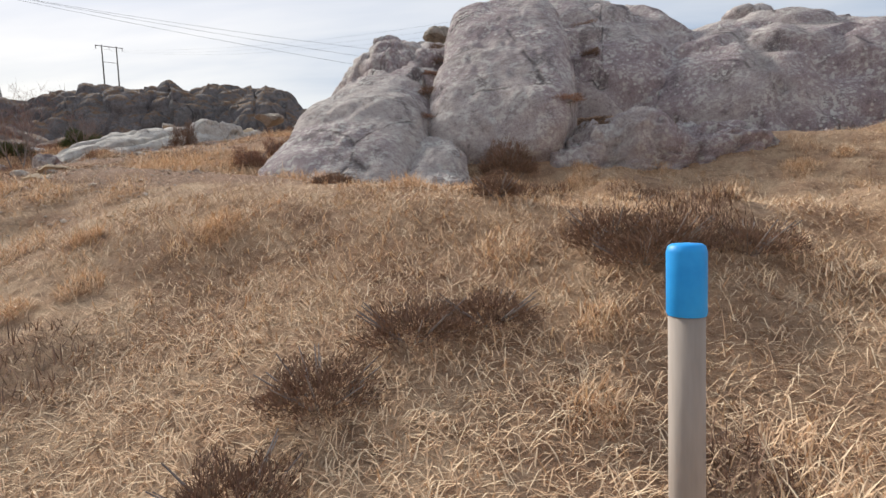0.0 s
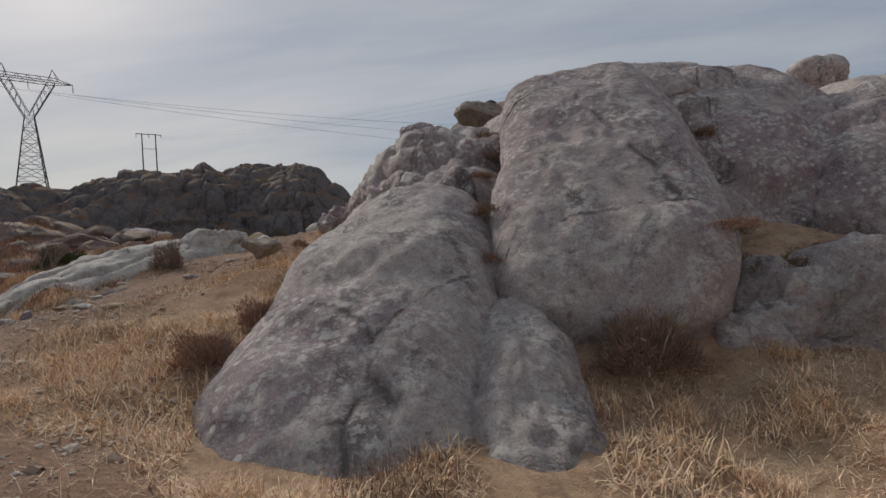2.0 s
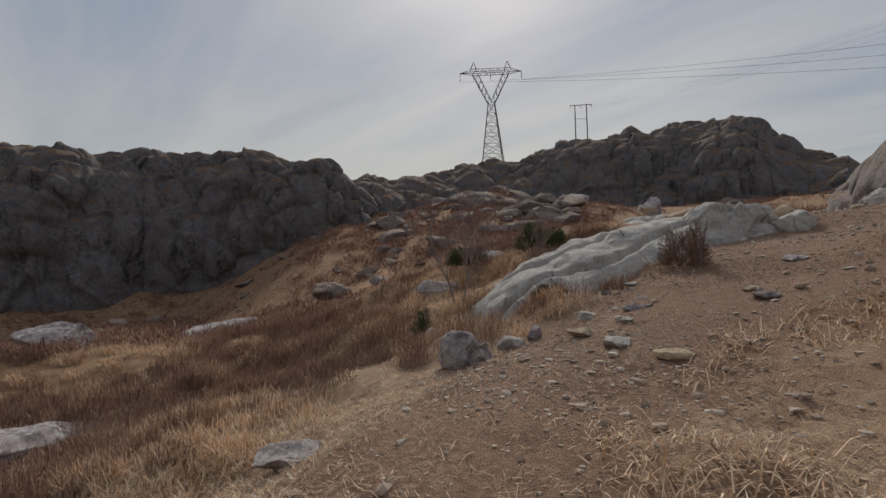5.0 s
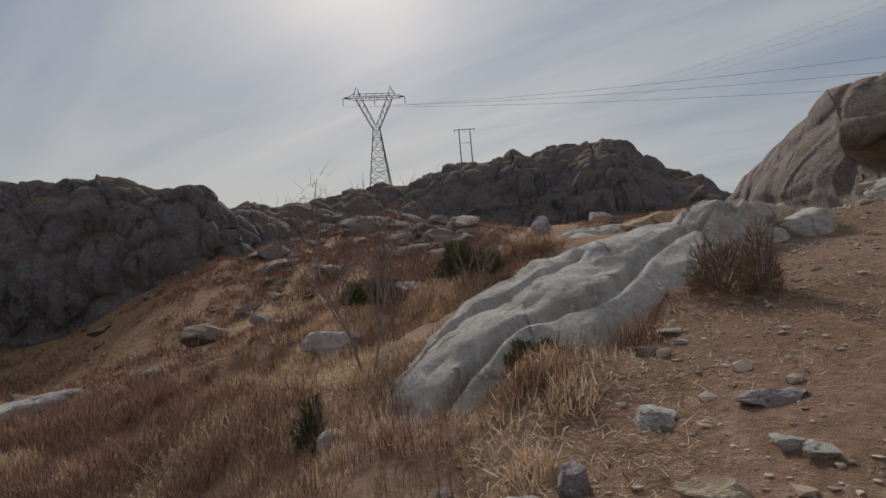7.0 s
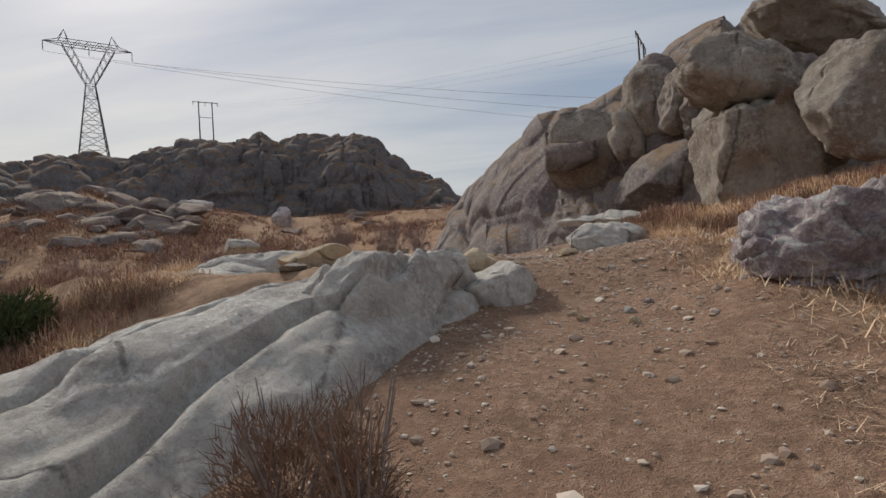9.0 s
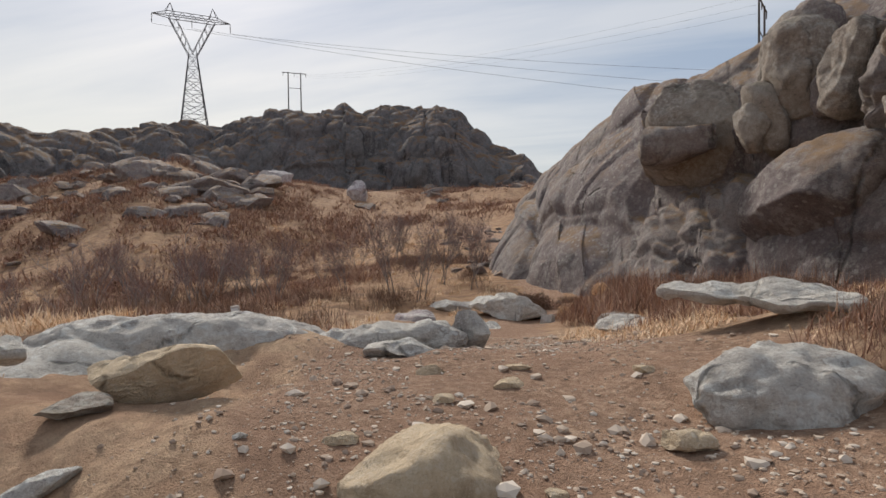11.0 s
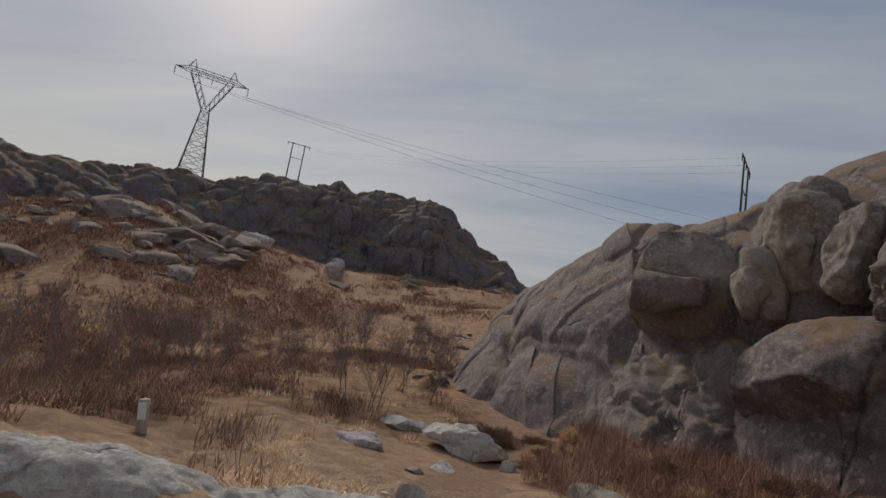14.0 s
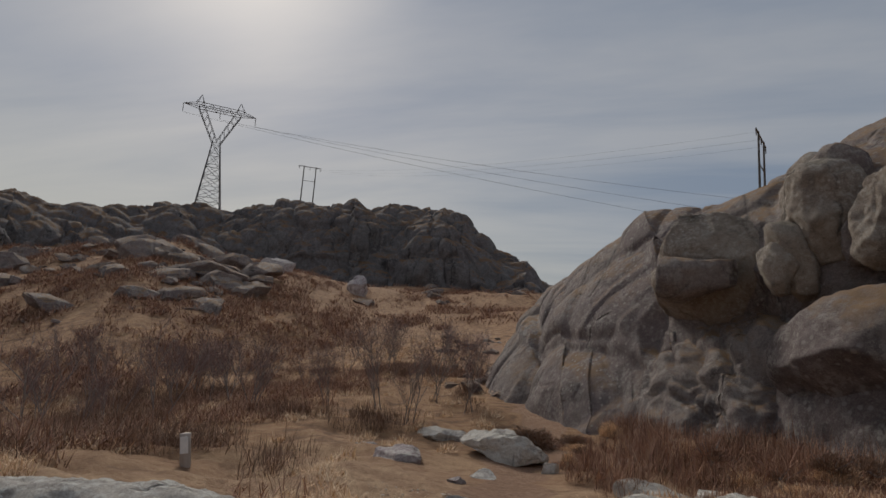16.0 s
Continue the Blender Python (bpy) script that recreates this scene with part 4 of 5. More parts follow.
rock("stone", -6.61, 19.24, 3.28, (0.13, 0.11, 0.03), (0, 0, 11), label="small grey stone lying on trodden brown earth", seed=70, sub=4, mat=M_OCHRE, cuts=10)
rock("stone", -7.69, 18.05, 3.36, (0.04, 0.03, 0.02), (0, 0, 39), label="small grey stone lying on trodden brown earth", seed=71, sub=4, mat=M_PALE, cuts=10)
rock("stone", -4.95, 18.98, 3.56, (0.12, 0.10, 0.06), (0, 0, -18), label="small grey stone lying on trodden brown earth", seed=72, sub=4, mat=M_OCHRE, cuts=10)
rock("bedrock_hump", -9.37, 17.96, 3.44, (0.28, 0.14, 0.09), (0, 0, 59), label="pale smooth bedrock hump beside the trail", seed=73, sub=4, mat=M_PALE, cuts=10)
rock("boulder", -8.50, 27.78, 2.45, (0.96, 0.77, 0.41), (0, 0, 11), label="large grey pointed boulder beside the valley trail", seed=76, sub=5, mat=M_PALE, cuts=10, facet=0.2, power=2.1)
rock("stone", -7.40, 26.91, 2.50, (0.22, 0.17, 0.15), (0, 0, 6), label="small grey boulder beside the valley trail", seed=77, sub=4, mat=M_PALE, cuts=10)
rock("stone", -10.00, 26.13, 2.49, (0.60, 0.48, 0.14), (0, 0, 21), label="pale flat granite slab lying half sunk in the heath", seed=78, sub=4, mat=M_ROCK, cuts=10)
rock("stone", -11.41, 27.93, 2.52, (0.36, 0.29, 0.11), (0, 0, 24), label="pale flat granite slab lying half sunk in the heath", seed=79, sub=4, mat=M_ROCK, cuts=10)
rock("stone", -10.37, 29.92, 2.71, (0.72, 0.58, 0.22), (0, 0, 17), label="pale flat granite slab lying half sunk in the heath", seed=80, sub=4, mat=M_PALE, cuts=10)
rock("stone", -8.28, 25.80, 2.40, (0.30, 0.24, 0.08), (0, 0, 12), label="pale flat granite slab lying half sunk in the heath", seed=81, sub=4, mat=M_PALE, cuts=10)
rock("stone", -5.75, 24.60, 2.99, (0.53, 0.37, 0.15), (0, 0, -4), label="pale flat granite slab lying half sunk in the heath", seed=82, sub=4, mat=M_PALE, cuts=10)
rock("stone", -5.77, 23.11, 3.03, (0.48, 0.34, 0.11), (0, 0, -5), label="pale flat granite slab lying half sunk in the heath", seed=83, sub=4, mat=M_PALE, cuts=10)
rock("stone", -5.18, 23.60, 3.25, (0.34, 0.24, 0.10), (0, 0, -9), label="pale flat granite slab lying half sunk in the heath", seed=84, sub=4, mat=M_PALE, cuts=10)
rock("rock_slab", -4.95, 20.6, 3.6, (0.72, 0.34, 0.08), (4, -3, -14), label="thin pale slab jutting from the earth bank", seed=85, sub=5, mat=M_PALE, cuts=10, power=4, facet=0.15)
rock("stone", -7.21, 19.47, 3.26, (0.12, 0.09, 0.05), (0, 0, 17), label="whitish granite block resting on the earth bank", seed=86, sub=4, mat=M_OCHRE, cuts=10)
rock("stone", -8.48, 24.79, 2.46, (0.15, 0.11, 0.10), (0, 0, 15), label="small grey stone lying on trodden brown earth", seed=87, sub=4, mat=M_ROCK, cuts=10)
rock("stone", -6.62, 19.59, 3.25, (0.09, 0.06, 0.02), (0, 0, 6), label="small grey stone lying on trodden brown earth", seed=88, sub=4, mat=M_OCHRE, cuts=10)
rock("stone", -5.80, 19.59, 3.35, (0.09, 0.06, 0.03), (0, 0, -10), label="small grey stone lying on trodden brown earth", seed=89, sub=4, mat=M_OCHRE, cuts=10)

# ---------------------------------------------------------------- power lines


def pylon(x, y, z, turn, height, arm):
    """Lattice tower with a waist, a fork and one straight crossarm."""
    top = empty("pylon", x, y, z, turn)
    tagged(top, "grey steel lattice pylon with a forked head and straight crossarm", "pylon")
    waist, fork = height * 0.66, height * 0.90
    hw, ww, fw = height * 0.105, height * 0.026, arm * 0.27
    bm = bmesh.new()
    for sx in (-1, 1):
        for sy in (-1, 1):
            bar(bm, (sx * hw, sy * hw, 0), (sx * ww, sy * ww, waist), 0.42, 0.34)
    part("leg_frame", bm, M_STEEL, top)
    bm = bmesh.new()
    n, zs = 8, [0]
    for k in range(1, 9):
        zs.append(waist * (1 - (1 - k / 8) ** 1.0) )
    for k in range(n):
        for s in (-1, 1):
            for ax in (0, 1):
                a, b = zs[k], zs[k + 1]
                wa, wb = hw + (ww - hw) * a / waist, hw + (ww - hw) * b / waist
                for flip in (-1, 1):
                    p, q = (flip * wa, s * wa, a), (-flip * wb, s * wb, b)
                    if ax:
                        p, q = (p[1], p[0], p[2]), (q[1], q[0], q[2])
                    bar(bm, p, q, 0.2)
                p, q = (-wb, s * wb, b), (wb, s * wb, b)
                if ax:
                    p, q = (p[1], p[0], p[2]), (q[1], q[0], q[2])
                bar(bm, p, q, 0.2)
    part("bracing", bm, M_STEEL, top)
    bm = bmesh.new()
    for s in (-1, 1):
        for sy in (-1, 1):
            bar(bm, (s * ww, sy * ww, waist), (s * fw * 1.1, sy * ww * 0.8, fork), 0.34)
            bar(bm, (0, sy * ww, waist + 1.0), (s * fw * 0.75, sy * ww * 0.8, fork), 0.26)
        for k in range(5):
            a, b = k / 5, (k + 1) / 5
            x0, x1 = s * (ww + (fw * 1.1 - ww) * a), s * (fw * 0.75 * b)
            bar(bm, (x0, ww, waist + (fork - waist) * a), (x1, ww, waist + 1 + (fork - waist - 1) * b), 0.18)
            bar(bm, (x0, -ww, waist + (fork - waist) * a), (x1, -ww, waist + 1 + (fork - waist - 1) * b), 0.18)
    part("fork", bm, M_STEEL, top)
    bm = bmesh.new()
    h = arm / 2
    for sy in (-1, 1):
        bar(bm, (-h, 0, fork + 0.6), (-fw, sy * ww, fork), 0.26)
        bar(bm, (-fw, sy * ww, fork), (fw, sy * ww, fork), 0.28)
        bar(bm, (fw, sy * ww, fork), (h, 0, fork + 0.6), 0.26)
        bar(bm, (-fw * 1.1, sy * ww, fork + 1.8), (fw * 1.1, sy * ww, fork + 1.8), 0.26)
        bar(bm, (-h, 0, fork + 0.6), (-fw * 1.1, sy * ww, fork + 1.8), 0.24)
        bar(bm, (h, 0, fork + 0.6), (fw * 1.1, sy * ww, fork + 1.8), 0.24)
        for k in range(10):
            x0 = -fw * 1.1 + k * fw * 0.22
            bar(bm, (x0, sy * ww, fork + 1.8 * (k % 2)), (x0 + fw * 0.22, sy * ww, fork + 1.8 * ((k + 1) % 2)), 0.18)
    part("crossarm", bm, M_STEEL, top)
    for s in (-1, 1):
        bm = bmesh.new()
        for sy in (-1, 1):
            bar(bm, (s * fw * 0.85, sy * ww, fork + 1.8), (s * fw * 1.0, 0, height), 0.24, 0.14)
            bar(bm, (s * fw * 1.25, sy * ww, fork + 1.6), (s * fw * 1.0, 0, height), 0.24, 0.14)
        part("peak", bm, M_STEEL, top)
    for xx in (-h, 0, h):
        bm = bmesh.new()
        for k in range(9):
            bar(bm, (xx, 0, fork + 0.5 - k * 0.36), (xx, 0, fork + 0.5 - k * 0.36 - 0.26), 0.34, 0.2, 6)
        part("insulator", bm, M_POLE, top)
    return top


def h_pole(x, y, z, turn, height, gap, thick=0.42):
    top = empty("power_pole", x, y, z, turn)
    tagged(top, "wooden twin-pole power line frame with a crossbar", "power pole")
    for s in (-1, 1):
        bm = bmesh.new()
        bar(bm, (s * gap / 2, 0, -1.5), (s * gap / 2, 0, height), thick, thick * 0.7, 8)
        part("pole", bm, M_POLE, top)
    bm = bmesh.new()
    bar(bm, (-gap * 0.95, 0, height - 0.25), (gap * 0.95, 0, height - 0.25), thick * 0.6)
    part("crossbar", bm, M_POLE, top)
    bm = bmesh.new()
    bar(bm, (-gap / 2, 0, height * 0.62), (gap / 2, 0, height * 0.62), 0.16)
    part("brace", bm, M_POLE, top)
    for s in (-0.9, 0, 0.9):
        bm = bmesh.new()
        bar(bm, (s * gap, 0, height - 0.3), (s * gap, 0, height - 1.2), 0.2, 0.14, 6)
        part("insulator", bm, M_POLE, top)
    return top


def wire(a, b, sag, thick=0.05, label="thin dark power line cable"):
    cu = bpy.data.curves.new("cable", "CURVE")
    cu.dimensions, cu.bevel_depth, cu.bevel_resolution = "3D", thick, 1
    sp = cu.splines.new("POLY")
    n = 48
    sp.points.add(n)
    a, b = Vector(a), Vector(b)
    for k in range(n + 1):
        t = k / n
        p = a.lerp(b, t) - Vector((0, 0, sag * 4 * t * (1 - t)))
        sp.points[k].co = (*p, 1)
    cu.materials.append(M_POLE)
    return tagged(new("power_cable", cu), label, "cable", "cables of the power line")


pylon(-155, 174, 36, 44, 53.5, 26)
h_pole(-100.7, 157.2, 42.0, 38, 12.6, 3.7)
h_pole(12.0, 99.6, 23.4, 70, 12.2, 4.6, 0.36)
h_pole(-270, 170, 43.0, 40, 12.0, 6.0)
for k, off in enumerate((13, 0, -13)):
    a = (-155 + 0.72 * off, 174 + 0.695 * off, 36 + 53.5 * 0.9 - 3.0)
    wire(a, (104, 207 + 6 * k, 45 - 5.5 * k), 3.5, 0.04)
for k in range(3):
    wire((-100.7 + (k - 1) * 3.0, 157.2 + (k - 1) * 2.3, 53.2), (12.0 + (k - 1) * 1.1, 99.6 + (k - 1) * 3.0, 35.2), 2.5, 0.009)

# ---------------------------------------------------------------- way marks


def trail_post(x, y, z, lean, height, blue, r=0.042):
    top = empty("trail_post", x, y, z)
    top.matrix_basis = pose(x, y, z, *lean)
    tagged(top, "round grey wooden trail post with a bright blue painted top" if blue else "grey wooden trail post with a small white plate", "trail post")
    bm = bmesh.new()
    rings = []
    zs = [-0.3, height * 0.5, height - 0.17] if blue else [-0.3, height * 0.5, height]
    for zz in zs:
        rings.append([bm.verts.new((r * math.cos(a * math.pi / 10), r * math.sin(a * math.pi / 10), zz)) for a in range(20)])
    for q, s in zip(rings, rings[1:]):
        for k in range(20):
            bm.faces.new((q[k], q[(k + 1) % 20], s[(k + 1) % 20], s[k]))
    bm.faces.new(rings[-1])
    for f in bm.faces:
        f.smooth = True
    part("post", bm, M_WOOD, top)
    bm = bmesh.new()
    if blue:
        rings = []
        for rr, zz in ((0.0435, height - 0.172), (0.046, height - 0.165), (0.046, height - 0.02), (0.042, height - 0.005), (0.034, height), (0.01, height + 0.002)):
            rings.append([bm.verts.new((rr * math.cos(a * math.pi / 10), rr * math.sin(a * math.pi / 10), zz)) for a in range(20)])
        for q, s in zip(rings, rings[1:]):
            for k in range(20):
                bm.faces.new((q[k], q[(k + 1) % 20], s[(k + 1) % 20], s[k]))
        bm.faces.new(rings[-1])
        for f in bm.faces:
            f.smooth = True
        part("painted_cap", bm, M_BLUE, top, "bright blue painted cap")
    else:
        bmesh.ops.create_cube(bm, size=1, matrix=Matrix.Translation((0.0, -r - 0.005, height - 0.14)) @ Matrix.Diagonal((0.1, 0.01, 0.22, 1)))
        part("plate", bm, M_WHITE, top, "small white plate")
    return top


trail_post(0.675, 1.70, -1.25, (0, 1, 0), 1.171, True)
POST_Z = ground_z(-11.8, 23.0)
trail_post(-11.8, 23.0, POST_Z, (0, -7, 32), 3.0 - POST_Z, False, 0.07)
FOOT.append((-11.0, 21.8, 1.5, 2.7, 35))  # trodden gap in the scrub before the post

# ---------------------------------------------------------------- plants
RNG = np.random.RandomState(7)


def bare(x, y, grow=0.82):
    """Which points are not covered by rock."""
    ok = np.ones(len(x), bool)
    for cx, cy, rx, ry, turn in FOOT:
        c, s = math.cos(radians(turn)), math.sin(radians(turn))
        dx, dy = x - cx, y - cy
        ok &= ((dx * c + dy * s) / (rx * grow)) ** 2 + ((dy * c - dx * s) / (ry * grow)) ** 2 > 1
    return ok


def scatter(n, box, keep):
    """n points in box (x0, x1, y0, y1), thinned by keep(x, y) in 0 to 1."""
    x, y = RNG.uniform(box[0], box[1], n), RNG.uniform(box[2], box[3], n)
    ok = (RNG.uniform(size=n) < keep(x, y)) & bare(x, y) & ~((y > 14.2) & (y < 21.2) & (x > -10) & (x < -4.9))
    return x[ok], y[ok]


def blades(name, base, length, width, lean, mat, label, category, curl=0.35, lift=0.0):
    """Thin bent blades: base points (n, 3), each its own island of three triangles."""
    n = len(base)
    a = RNG.uniform(0, 2 * np.pi, n)
    tilt = np.clip(RNG.normal(lean[0], lean[1], n), 0, 1.5)
    d = np.stack([np.cos(a) * np.sin(tilt), np.sin(a) * np.sin(tilt), np.cos(tilt)], 1)
    sidev = np.stack([-np.sin(a), np.cos(a), np.zeros(n)], 1)
    L, W = length[:, None], width[:, None]
    mid = base + d * L * 0.5
    tip = base + d * L * (1.0) - np.array((0, 0, 1)) * L * curl * np.sin(tilt)[:, None]
    v = np.stack([base - sidev * W, base + sidev * W, mid - sidev * W * 0.7, mid + sidev * W * 0.7, tip], 1)
    v[:, :, 2] += lift
    k = np.arange(n)[:, None] * 5
    f = np.concatenate([k + (0, 1, 3), k + (0, 3, 2), k + (2, 3, 4)], 0)
    ob = new(name, mesh_of(name, v.reshape(-1, 3), f, mat, True))
    return tagged(ob, label, category, kind="stuff")


def patchy(x, y, scale, seed, lo, hi):
    return smooth(lo, hi, fbm(np.stack([x, y, np.zeros_like(x)], 1) * scale, 3, seed))


def on_land(x, y, dz=0.0):
    z, s = land(x, y)
    return np.stack([x, y, z + dz], 1), s


# matted dry grass: dense round the start, thinner along the trail
x, y = scatter(430000, (-8, 8, -1.0, 9.5), lambda x, y: np.exp(-np.hypot(x, y - 2.5) / 7.5) * (0.25 + 0.75 * patchy(x, y, 0.9, 31, -0.5, 0.2)))
b, s = on_land(x, y)
b = b[RNG.uniform(size=len(b)) > s * 0.85]
blades("dry_grass", b, RNG.uniform(0.06, 0.19, len(b)), RNG.uniform(0.0016, 0.0034, len(b)), (1.22, 0.3), M_STRAW, "matted dry tan grass covering the heath", "grass")
x, y = scatter(300000, (-13, 1, 6.0, 24), lambda x, y: patchy(x, y, 0.7, 33, -0.25, 0.35) * 0.75)
b, s = on_land(x, y)
b = b[RNG.uniform(size=len(b)) > s * 1.05]
blades("dry_grass", b, RNG.uniform(0.08, 0.26, len(b)), RNG.uniform(0.0025, 0.006, len(b)), (0.95, 0.35), M_STRAW, "dry tan grass tufts beside the trail", "grass")


# twigs and torn straw lying flat on the bare earth
x, y = scatter(70000, (-9.8, -3.6, 6.8, 16.0), lambda x, y: patchy(x, y, 0.8, 73, -0.3, 0.35) * 0.8)
b, s = on_land(x, y, 0.006)
k = RNG.uniform(size=len(b)) < 0.45
blades("twig_litter", b[k], RNG.uniform(0.05, 0.2, k.sum()), RNG.uniform(0.0015, 0.0035, k.sum()), (1.42, 0.1), M_HEATH, "dark twigs and roots littering the earth", "litter", 0.0)
blades("straw_litter", b[~k], RNG.uniform(0.04, 0.13, (~k).sum()), RNG.uniform(0.001, 0.0025, (~k).sum()), (1.36, 0.14), M_STRAW, "torn dry straw littering the earth", "litter", 0.0)


def tuft_field(name, n, box, keep, r, h, per, mat, label, category, width=0.004, lean=(0.55, 0.35), grow=1.0):
    cx, cy = scatter(n, box, keep)
    k = np.repeat(np.arange(len(cx)), per)
    size = RNG.uniform(0.55, 1.25, len(cx))[k]
    rad = np.sqrt(RNG.uniform(0, 1, len(k))) * r * size
    a = RNG.uniform(0, 2 * np.pi, len(k))
    px, py = cx[k] + rad * np.cos(a), cy[k] + rad * np.sin(a)
    p, _ = on_land(px, py, -0.02)
    dome = h * size * np.sqrt(np.maximum(1 - (rad / (r * size)) ** 2 * 0.8, 0.05))
    p[:, 2] += dome * RNG.uniform(0, 0.75, len(k)) * grow
    return blades(name, p, RNG.uniform(0.3, 0.9, len(k)) * h, RNG.uniform(0.5, 1.3, len(k)) * width, lean, mat, label, category, 0.1)


def off_trail(x, y, lo, hi):
    return smooth(lo, hi, trail_gap(x, y)[0])


# low tussocks and heather on the heath
tuft_field("heather", 170, (-5, 8, -0.5, 8.0), lambda x, y: patchy(x, y, 0.45, 35, 0.0, 0.5) * off_trail(x, y, 0.6, 1.4), 0.3, 0.15, 520, M_HEATH, "dark brown leafless heather clumps", "heather", 0.003, (0.9, 0.4))
tuft_field("tussock", 170, (-6, 8, 0.5, 8.5), lambda x, y: off_trail(x, y, 0.3, 1.0) * 0.8, 0.2, 0.17, 300, M_STRAW, "rounded tussocks of dry straw grass", "grass", 0.003, (0.9, 0.3))
tuft_field("bilberry", 1500, (-18.2, -5.8, 5.0, 19.5), lambda x, y: smooth(0.8, 3.0, np.interp(y, TRAIL_Y, TRAIL_X) - x) * (0.15 + 0.85 * patchy(x, y, 0.35, 37, -0.2, 0.4)), 0.29, 0.26, 260, M_RED, "red-brown leafless bilberry and heather scrub", "shrub", 0.0033, (0.75, 0.4))
tuft_field("heather", 700, (-18.2, -5.8, 5.0, 19.5), lambda x, y: smooth(1.0, 3.5, np.interp(y, TRAIL_Y, TRAIL_X) - x) * patchy(x, y, 0.4, 39, 0.0, 0.5), 0.26, 0.25, 260, M_HEATH, "dark brown leafless heather clumps", "heather", 0.0033, (0.75, 0.4))
tuft_field("tussock", 900, (-18.2, -5.8, 5.0, 20.2), lambda x, y: smooth(0.8, 2.5, np.interp(y, TRAIL_Y, TRAIL_X) - x) * patchy(x, y, 0.4, 41, -0.1, 0.4), 0.22, 0.22, 170, M_STRAW, "pale dry grass tussocks on the slope", "grass", 0.0044, (0.7, 0.3))
tuft_field("bilberry", 1300, (-37.1, -14.5, 7.2, 37.7), lambda x, y: 0.35 + 0.65 * patchy(x, y, 0.2, 55, -0.2, 0.3), 0.56, 0.40, 110, M_RED, "rust-brown scrub on the western slope", "shrub", 0.0104, (0.8, 0.35))
# earth bank and cliff foot on the uphill side
tuft_field("tussock", 520, (-4.7, -0.1, 18.2, 30.1), lambda x, y: off_trail(x, y, 0.9, 1.6) * 0.85, 0.2, 0.15, 220, M_STRAW, "long pale dry grass below the cliff", "grass", 0.0033, (0.75, 0.3))
tuft_field("heather", 620, (-7.4, -0.1, 18.2, 32.8), lambda x, y: off_trail(x, y, 1.2, 2) * (0.25 + 0.75 * patchy(x, y, 0.3, 43, -0.2, 0.3)), 0.3, 0.22, 240, M_RED, "red-brown scrub growing along the cliff foot", "shrub", 0.0033, (0.7, 0.4))
tuft_field("heather", 90, (-4.5, -1.8, 12.2, 21.0), lambda x, y: off_trail(x, y, 1.2, 2) * 0.8, 0.20, 0.17, 260, M_HEATH, "dark roots and heather hanging from the earth bank", "heather", 0.0029)
# valley floor
tuft_field("bilberry", 1500, (-24.0, -6.7, 20.9, 43.4), lambda x, y: off_trail(x, y, 0.8, 2.5) * patchy(x, y, 0.16, 45, -0.3, 0.3), 0.36, 0.36, 130, M_RED, "rust-brown scrub on the valley floor", "shrub", 0.0060, (0.8, 0.35))
tuft_field("heather", 650, (-27.9, -10.0, 20.2, 43.4), lambda x, y: off_trail(x, y, 1.2, 3) * patchy(x, y, 0.14, 47, -0.05, 0.4), 0.40, 0.50, 150, M_HEATH, "dark leafless thicket in the valley", "shrub", 0.0053, (0.7, 0.4))
tuft_field("tussock", 1700, (-34.6, -4.1, 20.2, 55.3), lambda x, y: off_trail(x, y, 0.6, 1.6) * (0.3 + 0.7 * patchy(x, y, 0.2, 49, -0.2, 0.4)), 0.30, 0.24, 90, M_STRAW, "tan grass tussocks across the valley", "grass", 0.0093, (0.8, 0.3))
tuft_field("far_scrub", 2600, (-115, 5, 62, 150), lambda x, y: 0.25 + 0.75 * patchy(x, y, 0.08, 51, -0.2, 0.3), 1.1, 0.8, 60, M_RED, "rust-brown heath on the far slopes", "shrub", 0.035, (0.8, 0.3))
tuft_field("far_scrub", 3200, (-100, -25, 5, 70), lambda x, y: 0.2 + 0.8 * patchy(x, y, 0.08, 53, -0.2, 0.3), 0.9, 0.7, 60, M_RED, "rust-brown heath on the western slope", "shrub", 0.03, (0.8, 0.3))


tuft_field("heather", 420, (-26, -9.5, 19.5, 36), lambda x, y: patchy(x, y, 0.22, 71, -0.25, 0.3) * off_trail(x, y, 1.0, 2.2), 0.45, 0.5, 220, M_HEATH, "dark leafless bog myrtle thicket in the valley", "shrub", 0.005, (0.6, 0.4))
tuft_field("heather", 150, (-8.4, -3.2, 24.5, 31), lambda x, y: off_trail(x, y, 1.0, 1.8) * 0.9, 0.4, 0.6, 260, M_RED, "red-brown scrub against the foot of the rock", "shrub", 0.005, (0.6, 0.4))


def tree_limbs(bm, rnd, start, way, length, width, depth, out):
    """Grows one limb and its side branches; the ends go to out."""
    p, n = Vector(start), 4
    for k in range(n):
        q = p + way * (length / n)
        bar(bm, p, q, width * (1 - 0.6 * k / n), width * (1 - 0.6 * (k + 1) / n), 5)
        way = (way + Vector((rnd.uniform(-1, 1), rnd.uniform(-1, 1), rnd.uniform(-0.1, 0.5))) * 0.16).normalized()
        p = q
        if depth and k >= 1:
            for _ in range(2):
                side = Vector((rnd.uniform(-1, 1), rnd.uniform(-1, 1), rnd.uniform(0.25, 0.9))).normalized()
                tree_limbs(bm, rnd, p, (way * 0.7 + side).normalized(), length * rnd.uniform(0.38, 0.6), width * 0.5, depth - 1, out)
        out.append((p.copy(), way.copy(), length))


